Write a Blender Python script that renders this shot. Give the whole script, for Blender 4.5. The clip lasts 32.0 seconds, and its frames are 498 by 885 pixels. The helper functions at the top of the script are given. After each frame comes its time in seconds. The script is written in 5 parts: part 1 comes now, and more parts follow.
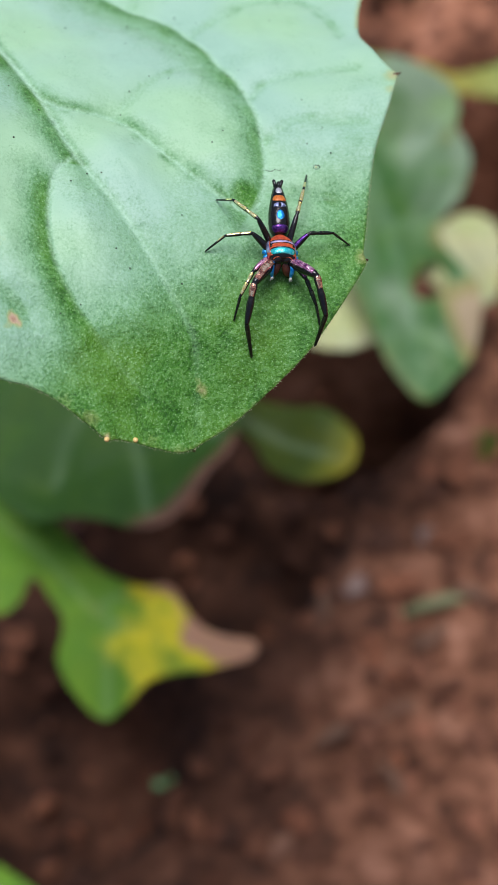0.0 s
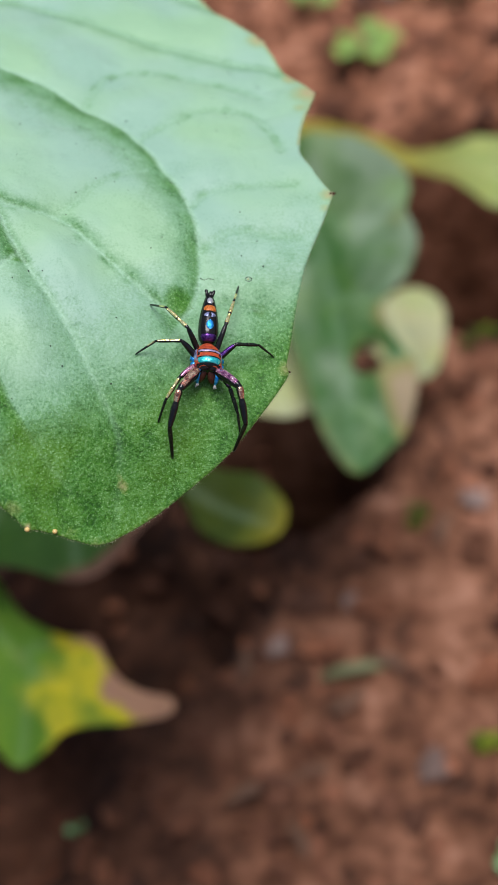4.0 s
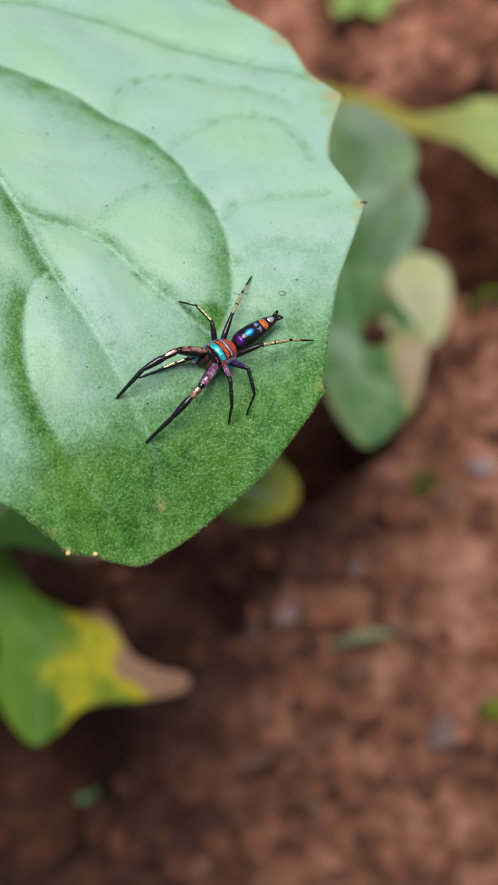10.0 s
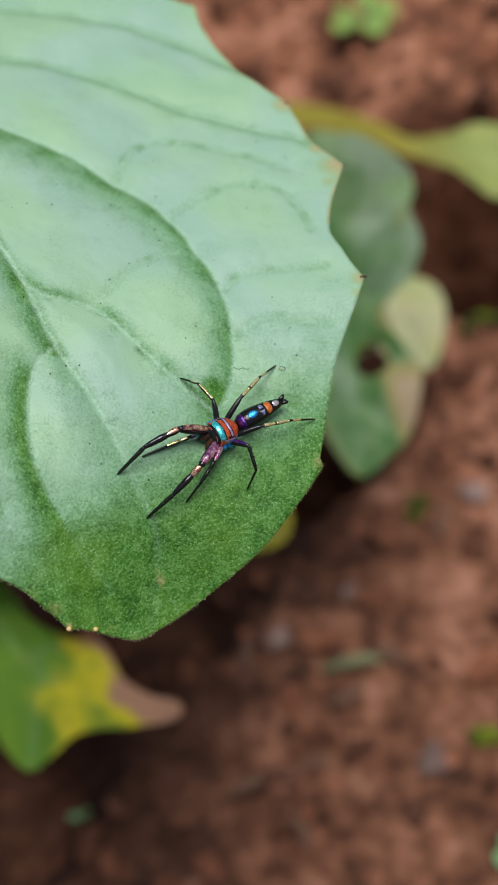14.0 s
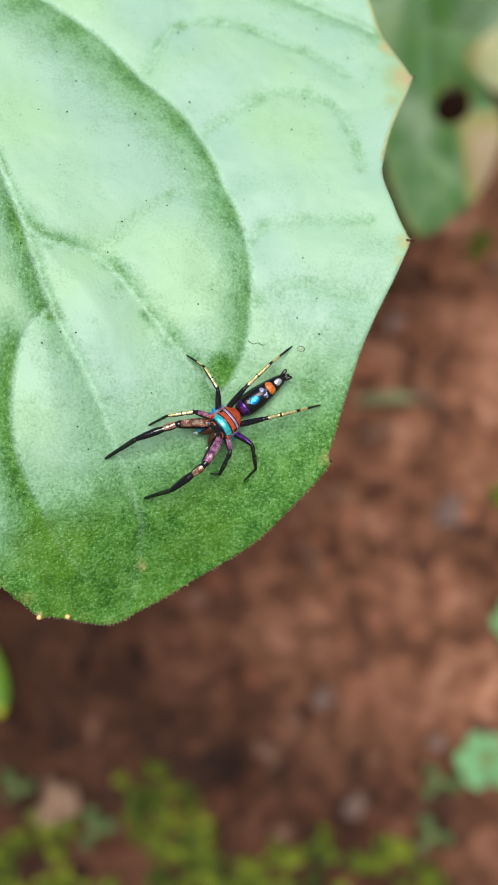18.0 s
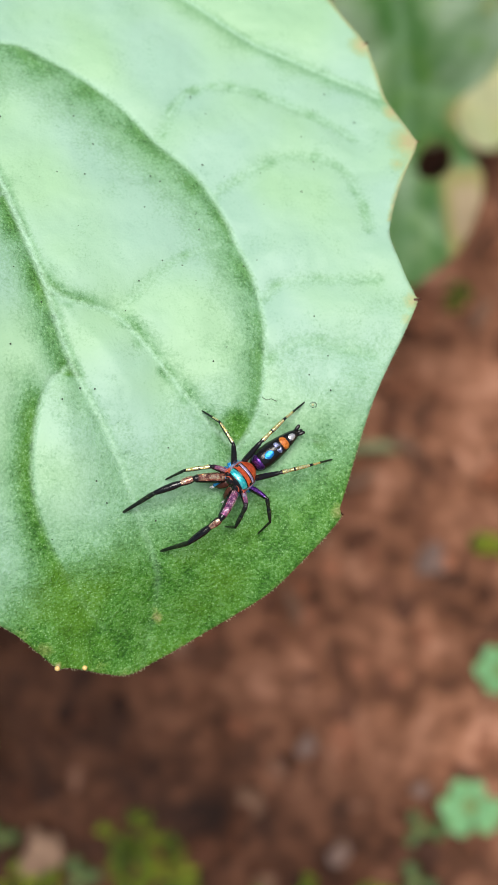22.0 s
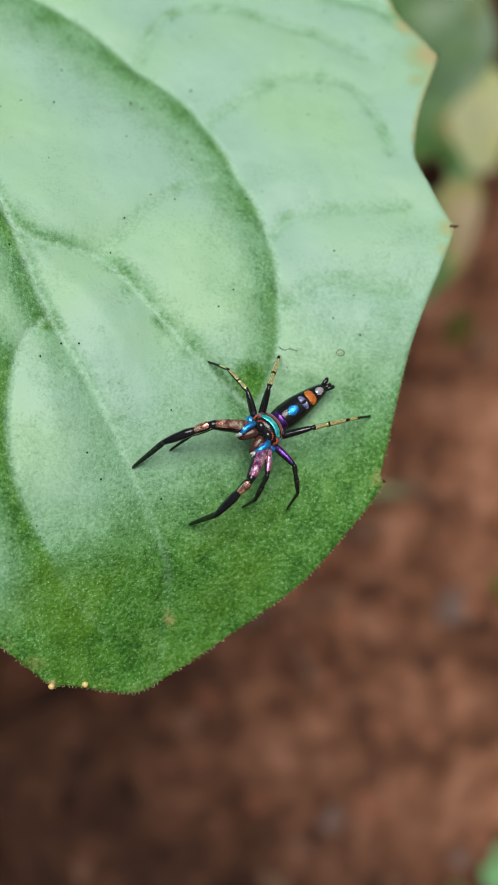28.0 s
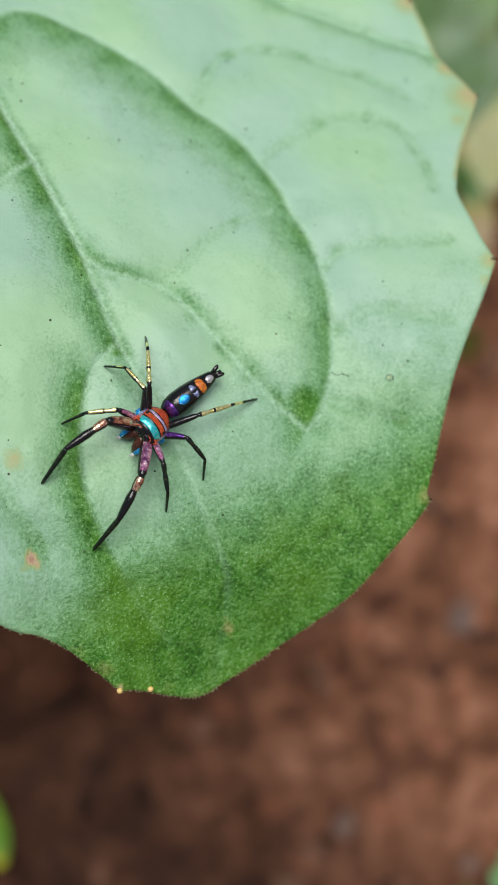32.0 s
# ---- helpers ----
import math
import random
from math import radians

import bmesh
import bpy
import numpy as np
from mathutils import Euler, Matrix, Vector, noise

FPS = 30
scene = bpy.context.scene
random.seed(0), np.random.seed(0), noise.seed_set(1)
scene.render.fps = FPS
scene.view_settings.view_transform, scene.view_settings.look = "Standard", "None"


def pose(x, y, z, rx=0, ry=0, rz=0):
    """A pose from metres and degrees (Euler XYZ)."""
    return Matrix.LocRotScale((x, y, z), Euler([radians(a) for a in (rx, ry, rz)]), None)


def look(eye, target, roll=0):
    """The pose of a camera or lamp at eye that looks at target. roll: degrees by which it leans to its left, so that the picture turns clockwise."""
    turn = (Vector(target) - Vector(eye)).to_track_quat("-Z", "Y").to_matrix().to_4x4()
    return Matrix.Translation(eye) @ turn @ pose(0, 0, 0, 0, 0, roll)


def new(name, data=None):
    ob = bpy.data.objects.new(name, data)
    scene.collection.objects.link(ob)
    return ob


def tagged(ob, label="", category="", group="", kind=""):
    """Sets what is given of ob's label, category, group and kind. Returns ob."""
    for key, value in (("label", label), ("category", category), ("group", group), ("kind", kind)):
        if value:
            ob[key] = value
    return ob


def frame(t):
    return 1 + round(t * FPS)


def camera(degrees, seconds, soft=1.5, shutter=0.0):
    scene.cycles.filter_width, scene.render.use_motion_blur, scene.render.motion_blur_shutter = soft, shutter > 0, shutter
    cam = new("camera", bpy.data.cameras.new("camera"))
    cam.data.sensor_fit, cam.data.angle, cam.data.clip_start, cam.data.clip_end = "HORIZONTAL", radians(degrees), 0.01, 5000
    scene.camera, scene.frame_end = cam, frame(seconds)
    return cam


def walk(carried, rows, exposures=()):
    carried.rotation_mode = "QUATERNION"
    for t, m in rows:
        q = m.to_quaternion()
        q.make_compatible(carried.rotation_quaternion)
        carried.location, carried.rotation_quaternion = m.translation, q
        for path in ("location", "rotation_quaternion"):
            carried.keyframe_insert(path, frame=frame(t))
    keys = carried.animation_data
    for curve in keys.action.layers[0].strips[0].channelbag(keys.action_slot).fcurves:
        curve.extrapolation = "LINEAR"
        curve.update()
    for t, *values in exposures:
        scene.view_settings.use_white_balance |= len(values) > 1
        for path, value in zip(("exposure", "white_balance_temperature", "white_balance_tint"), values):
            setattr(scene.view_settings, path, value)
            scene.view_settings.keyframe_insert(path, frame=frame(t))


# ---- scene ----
MM = 0.001

# ---- camera ----
cam = camera(20, 32.0, soft=0.65)
cam.data.dof.use_dof = True
cam.data.dof.focus_distance = 0.086
cam.data.dof.aperture_fstop = 50
walk(cam, [
    (0, pose(0.00038, -0.06964, 0.20332, 35.686, 12.242, -7.385)),
    (0.5, pose(-0.00041, -0.06797, 0.20275, 39.230, 11.580, -6.711)),
    (1, pose(0.00063, -0.06770, 0.20313, 39.211, 10.599, -6.687)),
    (1.5, pose(0.00124, -0.06784, 0.20480, 38.767, 10.008, -5.998)),
    (2, pose(0.00130, -0.06903, 0.20631, 38.584, 9.383, -5.534)),
    (2.5, pose(0.00200, -0.06828, 0.20931, 38.423, 8.754, -5.452)),
    (3, pose(0.00259, -0.06982, 0.20834, 38.169, 8.287, -5.527)),
    (3.5, pose(0.00307, -0.07044, 0.20858, 38.101, 8.191, -5.463)),
    (5.5, pose(0.00500, -0.06020, 0.21010, 32.970, 7.950, -5.044)),
    (6, pose(0.00524, -0.06094, 0.21065, 32.632, 7.961, -5.591)),
    (6.5, pose(0.00454, -0.06096, 0.21258, 33.067, 7.892, -5.650)),
    (7, pose(0.00494, -0.06230, 0.21025, 33.704, 7.908, -6.082)),
    (7.5, pose(0.00101, -0.06226, 0.21163, 33.667, 7.848, -6.290)),
    (8, pose(0.00132, -0.06416, 0.21177, 34.609, 8.208, -6.075)),
    (8.5, pose(0.00220, -0.06322, 0.21372, 34.629, 8.062, -6.003)),
    (9, pose(0.00242, -0.06459, 0.21170, 35.044, 8.288, -6.314)),
    (9.5, pose(0.00250, -0.06360, 0.21329, 34.882, 8.258, -6.335)),
    (10, pose(0.00115, -0.06437, 0.21248, 34.768, 8.076, -6.130)),
    (10.5, pose(0.00089, -0.06451, 0.21235, 34.862, 8.207, -6.106)),
    (11, pose(0.00245, -0.06467, 0.21258, 35.477, 8.162, -5.510)),
    (11.5, pose(0.00145, -0.06419, 0.21251, 35.442, 8.237, -6.317)),
    (12, pose(-0.00024, -0.05768, 0.21827, 34.183, 7.638, -5.974)),
    (12.5, pose(-0.00075, -0.05825, 0.21741, 34.304, 7.881, -6.015)),
    (13, pose(0.00132, -0.06257, 0.21429, 35.054, 7.803, -5.178)),
    (13.5, pose(0.00044, -0.06085, 0.21628, 34.798, 7.645, -5.709)),
    (14, pose(0.00167, -0.06049, 0.21712, 34.381, 7.405, -5.757)),
    (14.5, pose(0.00301, -0.05753, 0.21784, 31.708, 7.671, -6.000)),
    (16.5, pose(0.00667, -0.03946, 0.22237, 17.826, 6.363, -1.809)),
    (17, pose(0.00921, -0.03334, 0.21716, 16.329, 8.082, 0.323)),
    (17.5, pose(0.00481, -0.03138, 0.21838, 16.070, 7.804, 1.081)),
    (18, pose(0.00759, -0.03137, 0.22207, 17.007, 6.802, 1.944)),
    (18.5, pose(0.00821, -0.03308, 0.22454, 17.778, 6.242, 1.850)),
    (19, pose(0.00774, -0.03318, 0.22547, 18.040, 6.015, 1.955)),
    (19.5, pose(0.00792, -0.03166, 0.22584, 18.095, 5.853, 1.736)),
    (20, pose(0.00610, -0.03253, 0.22418, 18.385, 5.858, 1.879)),
    (20.5, pose(0.00664, -0.03263, 0.22540, 18.655, 5.659, 1.933)),
    (21, pose(0.00655, -0.03215, 0.22608, 18.783, 5.493, 1.786)),
    (21.5, pose(0.00609, -0.03226, 0.22626, 18.829, 5.374, 1.497)),
    (22, pose(0.00461, -0.03160, 0.22461, 18.805, 5.386, 1.447)),
    (22.5, pose(0.00279, -0.03341, 0.22310, 18.999, 5.306, 1.036)),
    (23, pose(0.00372, -0.03558, 0.21770, 18.935, 5.031, 1.234)),
    (23.5, pose(0.00332, -0.03619, 0.21303, 19.501, 5.518, 0.248)),
    (24, pose(0.00169, -0.03361, 0.21160, 20.209, 6.129, -1.121)),
    (24.5, pose(0.00340, -0.03366, 0.21340, 20.701, 5.727, -1.178)),
    (26.5, pose(0.00341, -0.03460, 0.21118, 21.604, 5.941, -1.263)),
    (27, pose(0.00201, -0.03593, 0.20744, 22.268, 6.207, -1.919)),
    (27.5, pose(-0.00025, -0.03541, 0.20596, 22.433, 6.326, -2.104)),
    (28, pose(0.00105, -0.03394, 0.20783, 22.605, 6.116, -2.101)),
    (28.5, pose(0.00224, -0.03340, 0.20904, 22.489, 5.939, -2.165)),
    (29, pose(0.00202, -0.03438, 0.20924, 22.417, 5.821, -2.195)),
    (29.5, pose(0.00186, -0.03275, 0.21107, 22.433, 5.823, -2.252)),
    (30, pose(0.00192, -0.03417, 0.21081, 22.627, 5.777, -2.066)),
    (30.5, pose(0.00078, -0.03445, 0.21076, 22.613, 5.825, -2.089)),
    (31, pose(0.00183, -0.03415, 0.21196, 22.846, 5.716, -2.083)),
    (31.5, pose(-0.00041, -0.03345, 0.21251, 22.752, 5.854, -2.338)),
    (32, pose(-0.00212, -0.03513, 0.21283, 22.982, 5.689, -2.000)),
], exposures=[
    (0, 0.31, 6050, 15), (2, 0.28, 6050, 15), (3, 0.16, 6150, 14), (5.5, 0.2, 6200, 13), (7, 0.24, 6200, 12), (9.5, 0.2, 6200, 15), (13, -0.02, 6400, 13), (14.5, 0.0, 6400, 12), (16.5, 0.38, 6500, 10), (24.5, 0.42, 6600, 10), (26.5, 0.11, 6500, 8), (28, 0.02, 6600, 7), (29, 0.01, 6600, 8), (30, 0.06, 6600, 9), (32, 0.06, 6600, 9),
])

# ---- daylight: bright overcast sky under open shade ----
world = bpy.data.worlds.new("sky")
scene.world = world
world.use_nodes = True
wn = world.node_tree.nodes
sky = wn.new("ShaderNodeTexSky")
sky.sky_type, sky.sun_disc = "NISHITA", False
sky.sun_elevation, sky.sun_rotation = radians(80), radians(100)
sky.air_density, sky.dust_density, sky.ozone_density = 1.0, 4.0, 1.0
wn["Background"].inputs["Strength"].default_value = 0.058
world.node_tree.links.new(sky.outputs["Color"], wn["Background"].inputs["Color"])
sun_data = bpy.data.lights.new("sun", "SUN")
sun_data.energy, sun_data.angle, sun_data.color = 3.0, radians(36), (1.0, 0.97, 0.93)
sun = new("sun", sun_data)
sun.matrix_basis = look((0.12, -0.02, 1.0), (0, 0, 0))


# ---- materials ----
def nodes_of(name):
    m = bpy.data.materials.new(name)
    m.use_nodes = True
    t = m.node_tree
    return m, t, t.nodes["Principled BSDF"]


def noise_at(t, scale, detail=4.0, rough=0.55, coord="Object", warp=None):
    tc = t.nodes.new("ShaderNodeTexCoord")
    n = t.nodes.new("ShaderNodeTexNoise")
    n.inputs["Scale"].default_value, n.inputs["Detail"].default_value = scale, detail
    n.inputs["Roughness"].default_value = rough
    t.links.new(tc.outputs[coord], n.inputs["Vector"])
    return n.outputs["Fac"]


def ramp(t, fac, stops):
    r = t.nodes.new("ShaderNodeValToRGB")
    e = r.color_ramp.elements
    while len(e) < len(stops):
        e.new(0.5)
    for el, (p, c) in zip(e, stops):
        el.position, el.color = p, (*c, 1)
    t.links.new(fac, r.inputs["Fac"])
    return r.outputs["Color"]


def mix(t, fac, a, b, kind="MIX"):
    m = t.nodes.new("ShaderNodeMix")
    m.data_type, m.blend_type = "RGBA", kind
    for sock, v in ((m.inputs["Factor"], fac), (m.inputs["A"], a), (m.inputs["B"], b)):
        if isinstance(v, (int, float)):
            sock.default_value = v
        elif isinstance(v, tuple):
            sock.default_value = (*v, 1)
        else:
            t.links.new(v, sock)
    return m.outputs["Result"]


def attr(t, name):
    a = t.nodes.new("ShaderNodeAttribute")
    a.attribute_name = name
    return a.outputs["Fac"]


def math_node(t, op, a, b=0.0):
    m = t.nodes.new("ShaderNodeMath")
    m.operation = op
    for sock, v in ((m.inputs[0], a), (m.inputs[1], b)):
        if isinstance(v, (int, float)):
            sock.default_value = v
        else:
            t.links.new(v, sock)
    return m.outputs["Value"]


def bump(t, p, height, strength, distance):
    b = t.nodes.new("ShaderNodeBump")
    b.inputs["Strength"].default_value, b.inputs["Distance"].default_value = strength, distance
    t.links.new(height, b.inputs["Height"])
    t.links.new(b.outputs["Normal"], p.inputs["Normal"])


def speckled(name, stops, scale, rough=0.5, metal=0.0, relief=0.3, fine=4.0, spec=0.5):
    """A material of a noise ramp at two scales, with fine relief."""
    m, t, p = nodes_of(name)
    big = noise_at(t, scale)
    small = noise_at(t, scale * fine)
    fac = math_node(t, "ADD", math_node(t, "MULTIPLY", big, 0.65), math_node(t, "MULTIPLY", small, 0.35))
    t.links.new(ramp(t, fac, stops), p.inputs["Base Color"])
    p.inputs["Roughness"].default_value, p.inputs["Metallic"].default_value = rough, metal
    p.inputs["Specular IOR Level"].default_value = spec
    bump(t, p, small, relief, 0.3 / (scale * fine))
    return m


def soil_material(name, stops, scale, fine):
    """Red earth with the plants' shade put into its colour; darker near the moss, paler at the far side."""
    m = speckled(name, stops, scale, 0.85, relief=0.5, fine=fine, spec=0.3)
    t = m.node_tree
    p = t.nodes["Principled BSDF"]
    plain_soil = p.inputs["Base Color"].links[0].from_socket
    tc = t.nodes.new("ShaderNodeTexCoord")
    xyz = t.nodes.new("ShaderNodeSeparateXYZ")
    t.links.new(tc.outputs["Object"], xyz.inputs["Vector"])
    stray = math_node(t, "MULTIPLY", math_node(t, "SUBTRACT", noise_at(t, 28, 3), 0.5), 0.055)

    # masks that put the leaves' shade into the soil colour, left and between plants
    def dimmed(kx, ky, start, gain):
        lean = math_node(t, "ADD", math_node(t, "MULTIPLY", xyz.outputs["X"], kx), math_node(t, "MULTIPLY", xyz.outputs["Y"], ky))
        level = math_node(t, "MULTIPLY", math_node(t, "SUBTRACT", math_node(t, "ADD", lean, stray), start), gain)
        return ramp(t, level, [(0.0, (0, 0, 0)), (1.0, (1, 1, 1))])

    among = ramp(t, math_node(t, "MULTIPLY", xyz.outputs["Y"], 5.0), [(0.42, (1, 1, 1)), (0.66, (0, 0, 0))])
    darkened = math_node(t, "MAXIMUM", dimmed(-1.0, -0.35, 0.015, 26.0), math_node(t, "MULTIPLY", dimmed(-0.9, 0.5, 0.024, 44.0), among))
    # paler towards the far right
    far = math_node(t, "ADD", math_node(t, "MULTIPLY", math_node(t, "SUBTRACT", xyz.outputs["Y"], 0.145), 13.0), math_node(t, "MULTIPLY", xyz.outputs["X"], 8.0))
    far_pale = ramp(t, far, [(0.0, (1, 1, 1)), (1.0, (1.5, 1.45, 1.45))])
    away = t.nodes.new("ShaderNodeVectorMath")
    away.operation = "LENGTH"
    t.links.new(tc.outputs["Object"], away.inputs[0])
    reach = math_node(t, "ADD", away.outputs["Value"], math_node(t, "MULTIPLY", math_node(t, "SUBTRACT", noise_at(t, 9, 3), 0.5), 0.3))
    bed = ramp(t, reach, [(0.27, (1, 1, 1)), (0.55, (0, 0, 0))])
    plain_soil = mix(t, 1.0, plain_soil, mix(t, bed, (1.0, 1.0, 1.0), far_pale), "MULTIPLY")
    broad = ramp(t, noise_at(t, 2.5, 4), [(0.35, (0.7, 0.68, 0.66)), (0.65, (1.15, 1.12, 1.1))])
    plain_soil = mix(t, 1.0, mix(t, 1.0, plain_soil, broad, "MULTIPLY"), mix(t, bed, (1.0, 1.0, 1.0), (1.06, 1.08, 1.1)), "MULTIPLY")
    # also darker towards the near, mossy side
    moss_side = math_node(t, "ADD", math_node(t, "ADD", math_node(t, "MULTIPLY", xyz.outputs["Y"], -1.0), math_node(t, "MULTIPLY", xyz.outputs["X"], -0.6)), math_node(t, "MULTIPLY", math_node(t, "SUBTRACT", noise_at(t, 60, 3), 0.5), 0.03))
    near_dark = ramp(t, math_node(t, "MULTIPLY", math_node(t, "ADD", moss_side, 0.004), 34.0), [(0.0, (0, 0, 0)), (1.0, (1, 1, 1))])
    darkened = math_node(t, "MULTIPLY", math_node(t, "MAXIMUM", darkened, near_dark), bed)
    t.links.new(mix(t, darkened, plain_soil, mix(t, 1.0, plain_soil, (0.26, 0.22, 0.18), "MULTIPLY")), p.inputs["Base Color"])
    return m


def leaf_material(name, deep, mid, pale, old=(0.42, 0.36, 0.05), dead=(0.3, 0.19, 0.11), rough=0.5, sheen=0.25, fuzz=1.0):
    """Leaf skin: mottled green, pale veins, yellowing and dead tissue by attributes, fine hairs and pores."""
    m, t, p = nodes_of(name)
    big = noise_at(t, 170, 3)
    mid_n = noise_at(t, 3400, 4, 0.6)
    fine = noise_at(t, 7600, 3, 0.7)
    blotch = noise_at(t, 1100, 3)
    fac = math_node(t, "ADD", math_node(t, "MULTIPLY", big, 0.12), math_node(t, "ADD", math_node(t, "MULTIPLY", mid_n, 0.75), math_node(t, "MULTIPLY", blotch, 0.13)))
    col = ramp(t, fac, [(0.38, deep), (0.5, mid), (0.62, tuple(0.84 * a + 0.16 * b for a, b in zip(mid, pale)))])
    lime = ramp(t, noise_at(t, 240, 2), [(0.48, (0, 0, 0)), (0.7, (0.5, 0.5, 0.5))])
    col = mix(t, lime, col, tuple(c * k for c, k in zip(mid, (2.1, 1.5, 1.0))))
    grain = noise_at(t, 6500, 3, 0.6)
    bloom = math_node(t, "MULTIPLY", attr(t, "bloom"), math_node(t, "ADD", math_node(t, "ADD", math_node(t, "MULTIPLY", grain, 1.15), math_node(t, "MULTIPLY", mid_n, 0.25)), 0.27))
    warm = ramp(t, noise_at(t, 110, 2), [(0.45, (0, 0, 0)), (0.68, (1, 1, 1))])
    col = mix(t, bloom, col, mix(t, warm, pale, (pale[0] * 0.92, pale[1] * 1.02, pale[2] * 0.7)))
    cells = t.nodes.new("ShaderNodeTexVoronoi")
    cells.inputs["Scale"].default_value = 7200
    t.links.new(t.nodes.new("ShaderNodeTexCoord").outputs["Object"], cells.inputs["Vector"])
    hairs = math_node(t, "MULTIPLY", ramp(t, cells.outputs["Distance"], [(0.16, (1, 1, 1)), (0.34, (0, 0, 0))]), ramp(t, fine, [(0.4, (0.1, 0.1, 0.1)), (0.62, (1, 1, 1))]))
    col = mix(t, math_node(t, "MULTIPLY", hairs, 0.36 * fuzz), col, (0.5, 0.76, 0.36))
    pores = ramp(t, mid_n, [(0.34, (1, 1, 1)), (0.44, (0, 0, 0))])
    col = mix(t, math_node(t, "MULTIPLY", pores, 0.1 * fuzz), col, deep)
    col = mix(t, math_node(t, "MULTIPLY", attr(t, "vein"), math_node(t, "ADD", math_node(t, "MULTIPLY", mid_n, 0.8), 0.4)), col, (0.5, 0.7, 0.5))
    age = math_node(t, "ADD", attr(t, "age"), math_node(t, "MULTIPLY", math_node(t, "SUBTRACT", mid_n, 0.5), 0.3))
    aged = ramp(t, age, [(0.0, (0.1, 0.2, 0.03)), (0.45, old), (0.7, old), (0.85, dead)])
    col = mix(t, ramp(t, age, [(0.2, (0, 0, 0)), (0.55, (1, 1, 1))]), col, aged)
    col = mix(t, 1.0, col, (1.5, 1.5, 1.5), "MULTIPLY")
    t.links.new(col, p.inputs["Base Color"])
    p.inputs["Roughness"].default_value = rough
    p.inputs["Specular IOR Level"].default_value = 0.3
    p.inputs["Sheen Weight"].default_value = sheen
    p.inputs["Sheen Roughness"].default_value = 0.4
    p.inputs["Sheen Tint"].default_value = (0.85, 1.0, 0.9, 1)
    p.inputs["Subsurface Weight"].default_value = 0.0
    relief = math_node(t, "ADD", math_node(t, "MULTIPLY", mid_n, 0.35), math_node(t, "MULTIPLY", grain, 0.65))
    bump(t, p, relief, 1.0, 0.00015)
    glow = t.nodes.new("ShaderNodeBsdfTranslucent")
    t.links.new(col, glow.inputs["Color"])
    both = t.nodes.new("ShaderNodeMixShader")
    both.inputs["Fac"].default_value = 0.4
    t.links.new(p.outputs["BSDF"], both.inputs[1])
    t.links.new(glow.outputs["BSDF"], both.inputs[2])
    t.links.new(both.outputs["Shader"], t.nodes["Material Output"].inputs["Surface"])
    return m


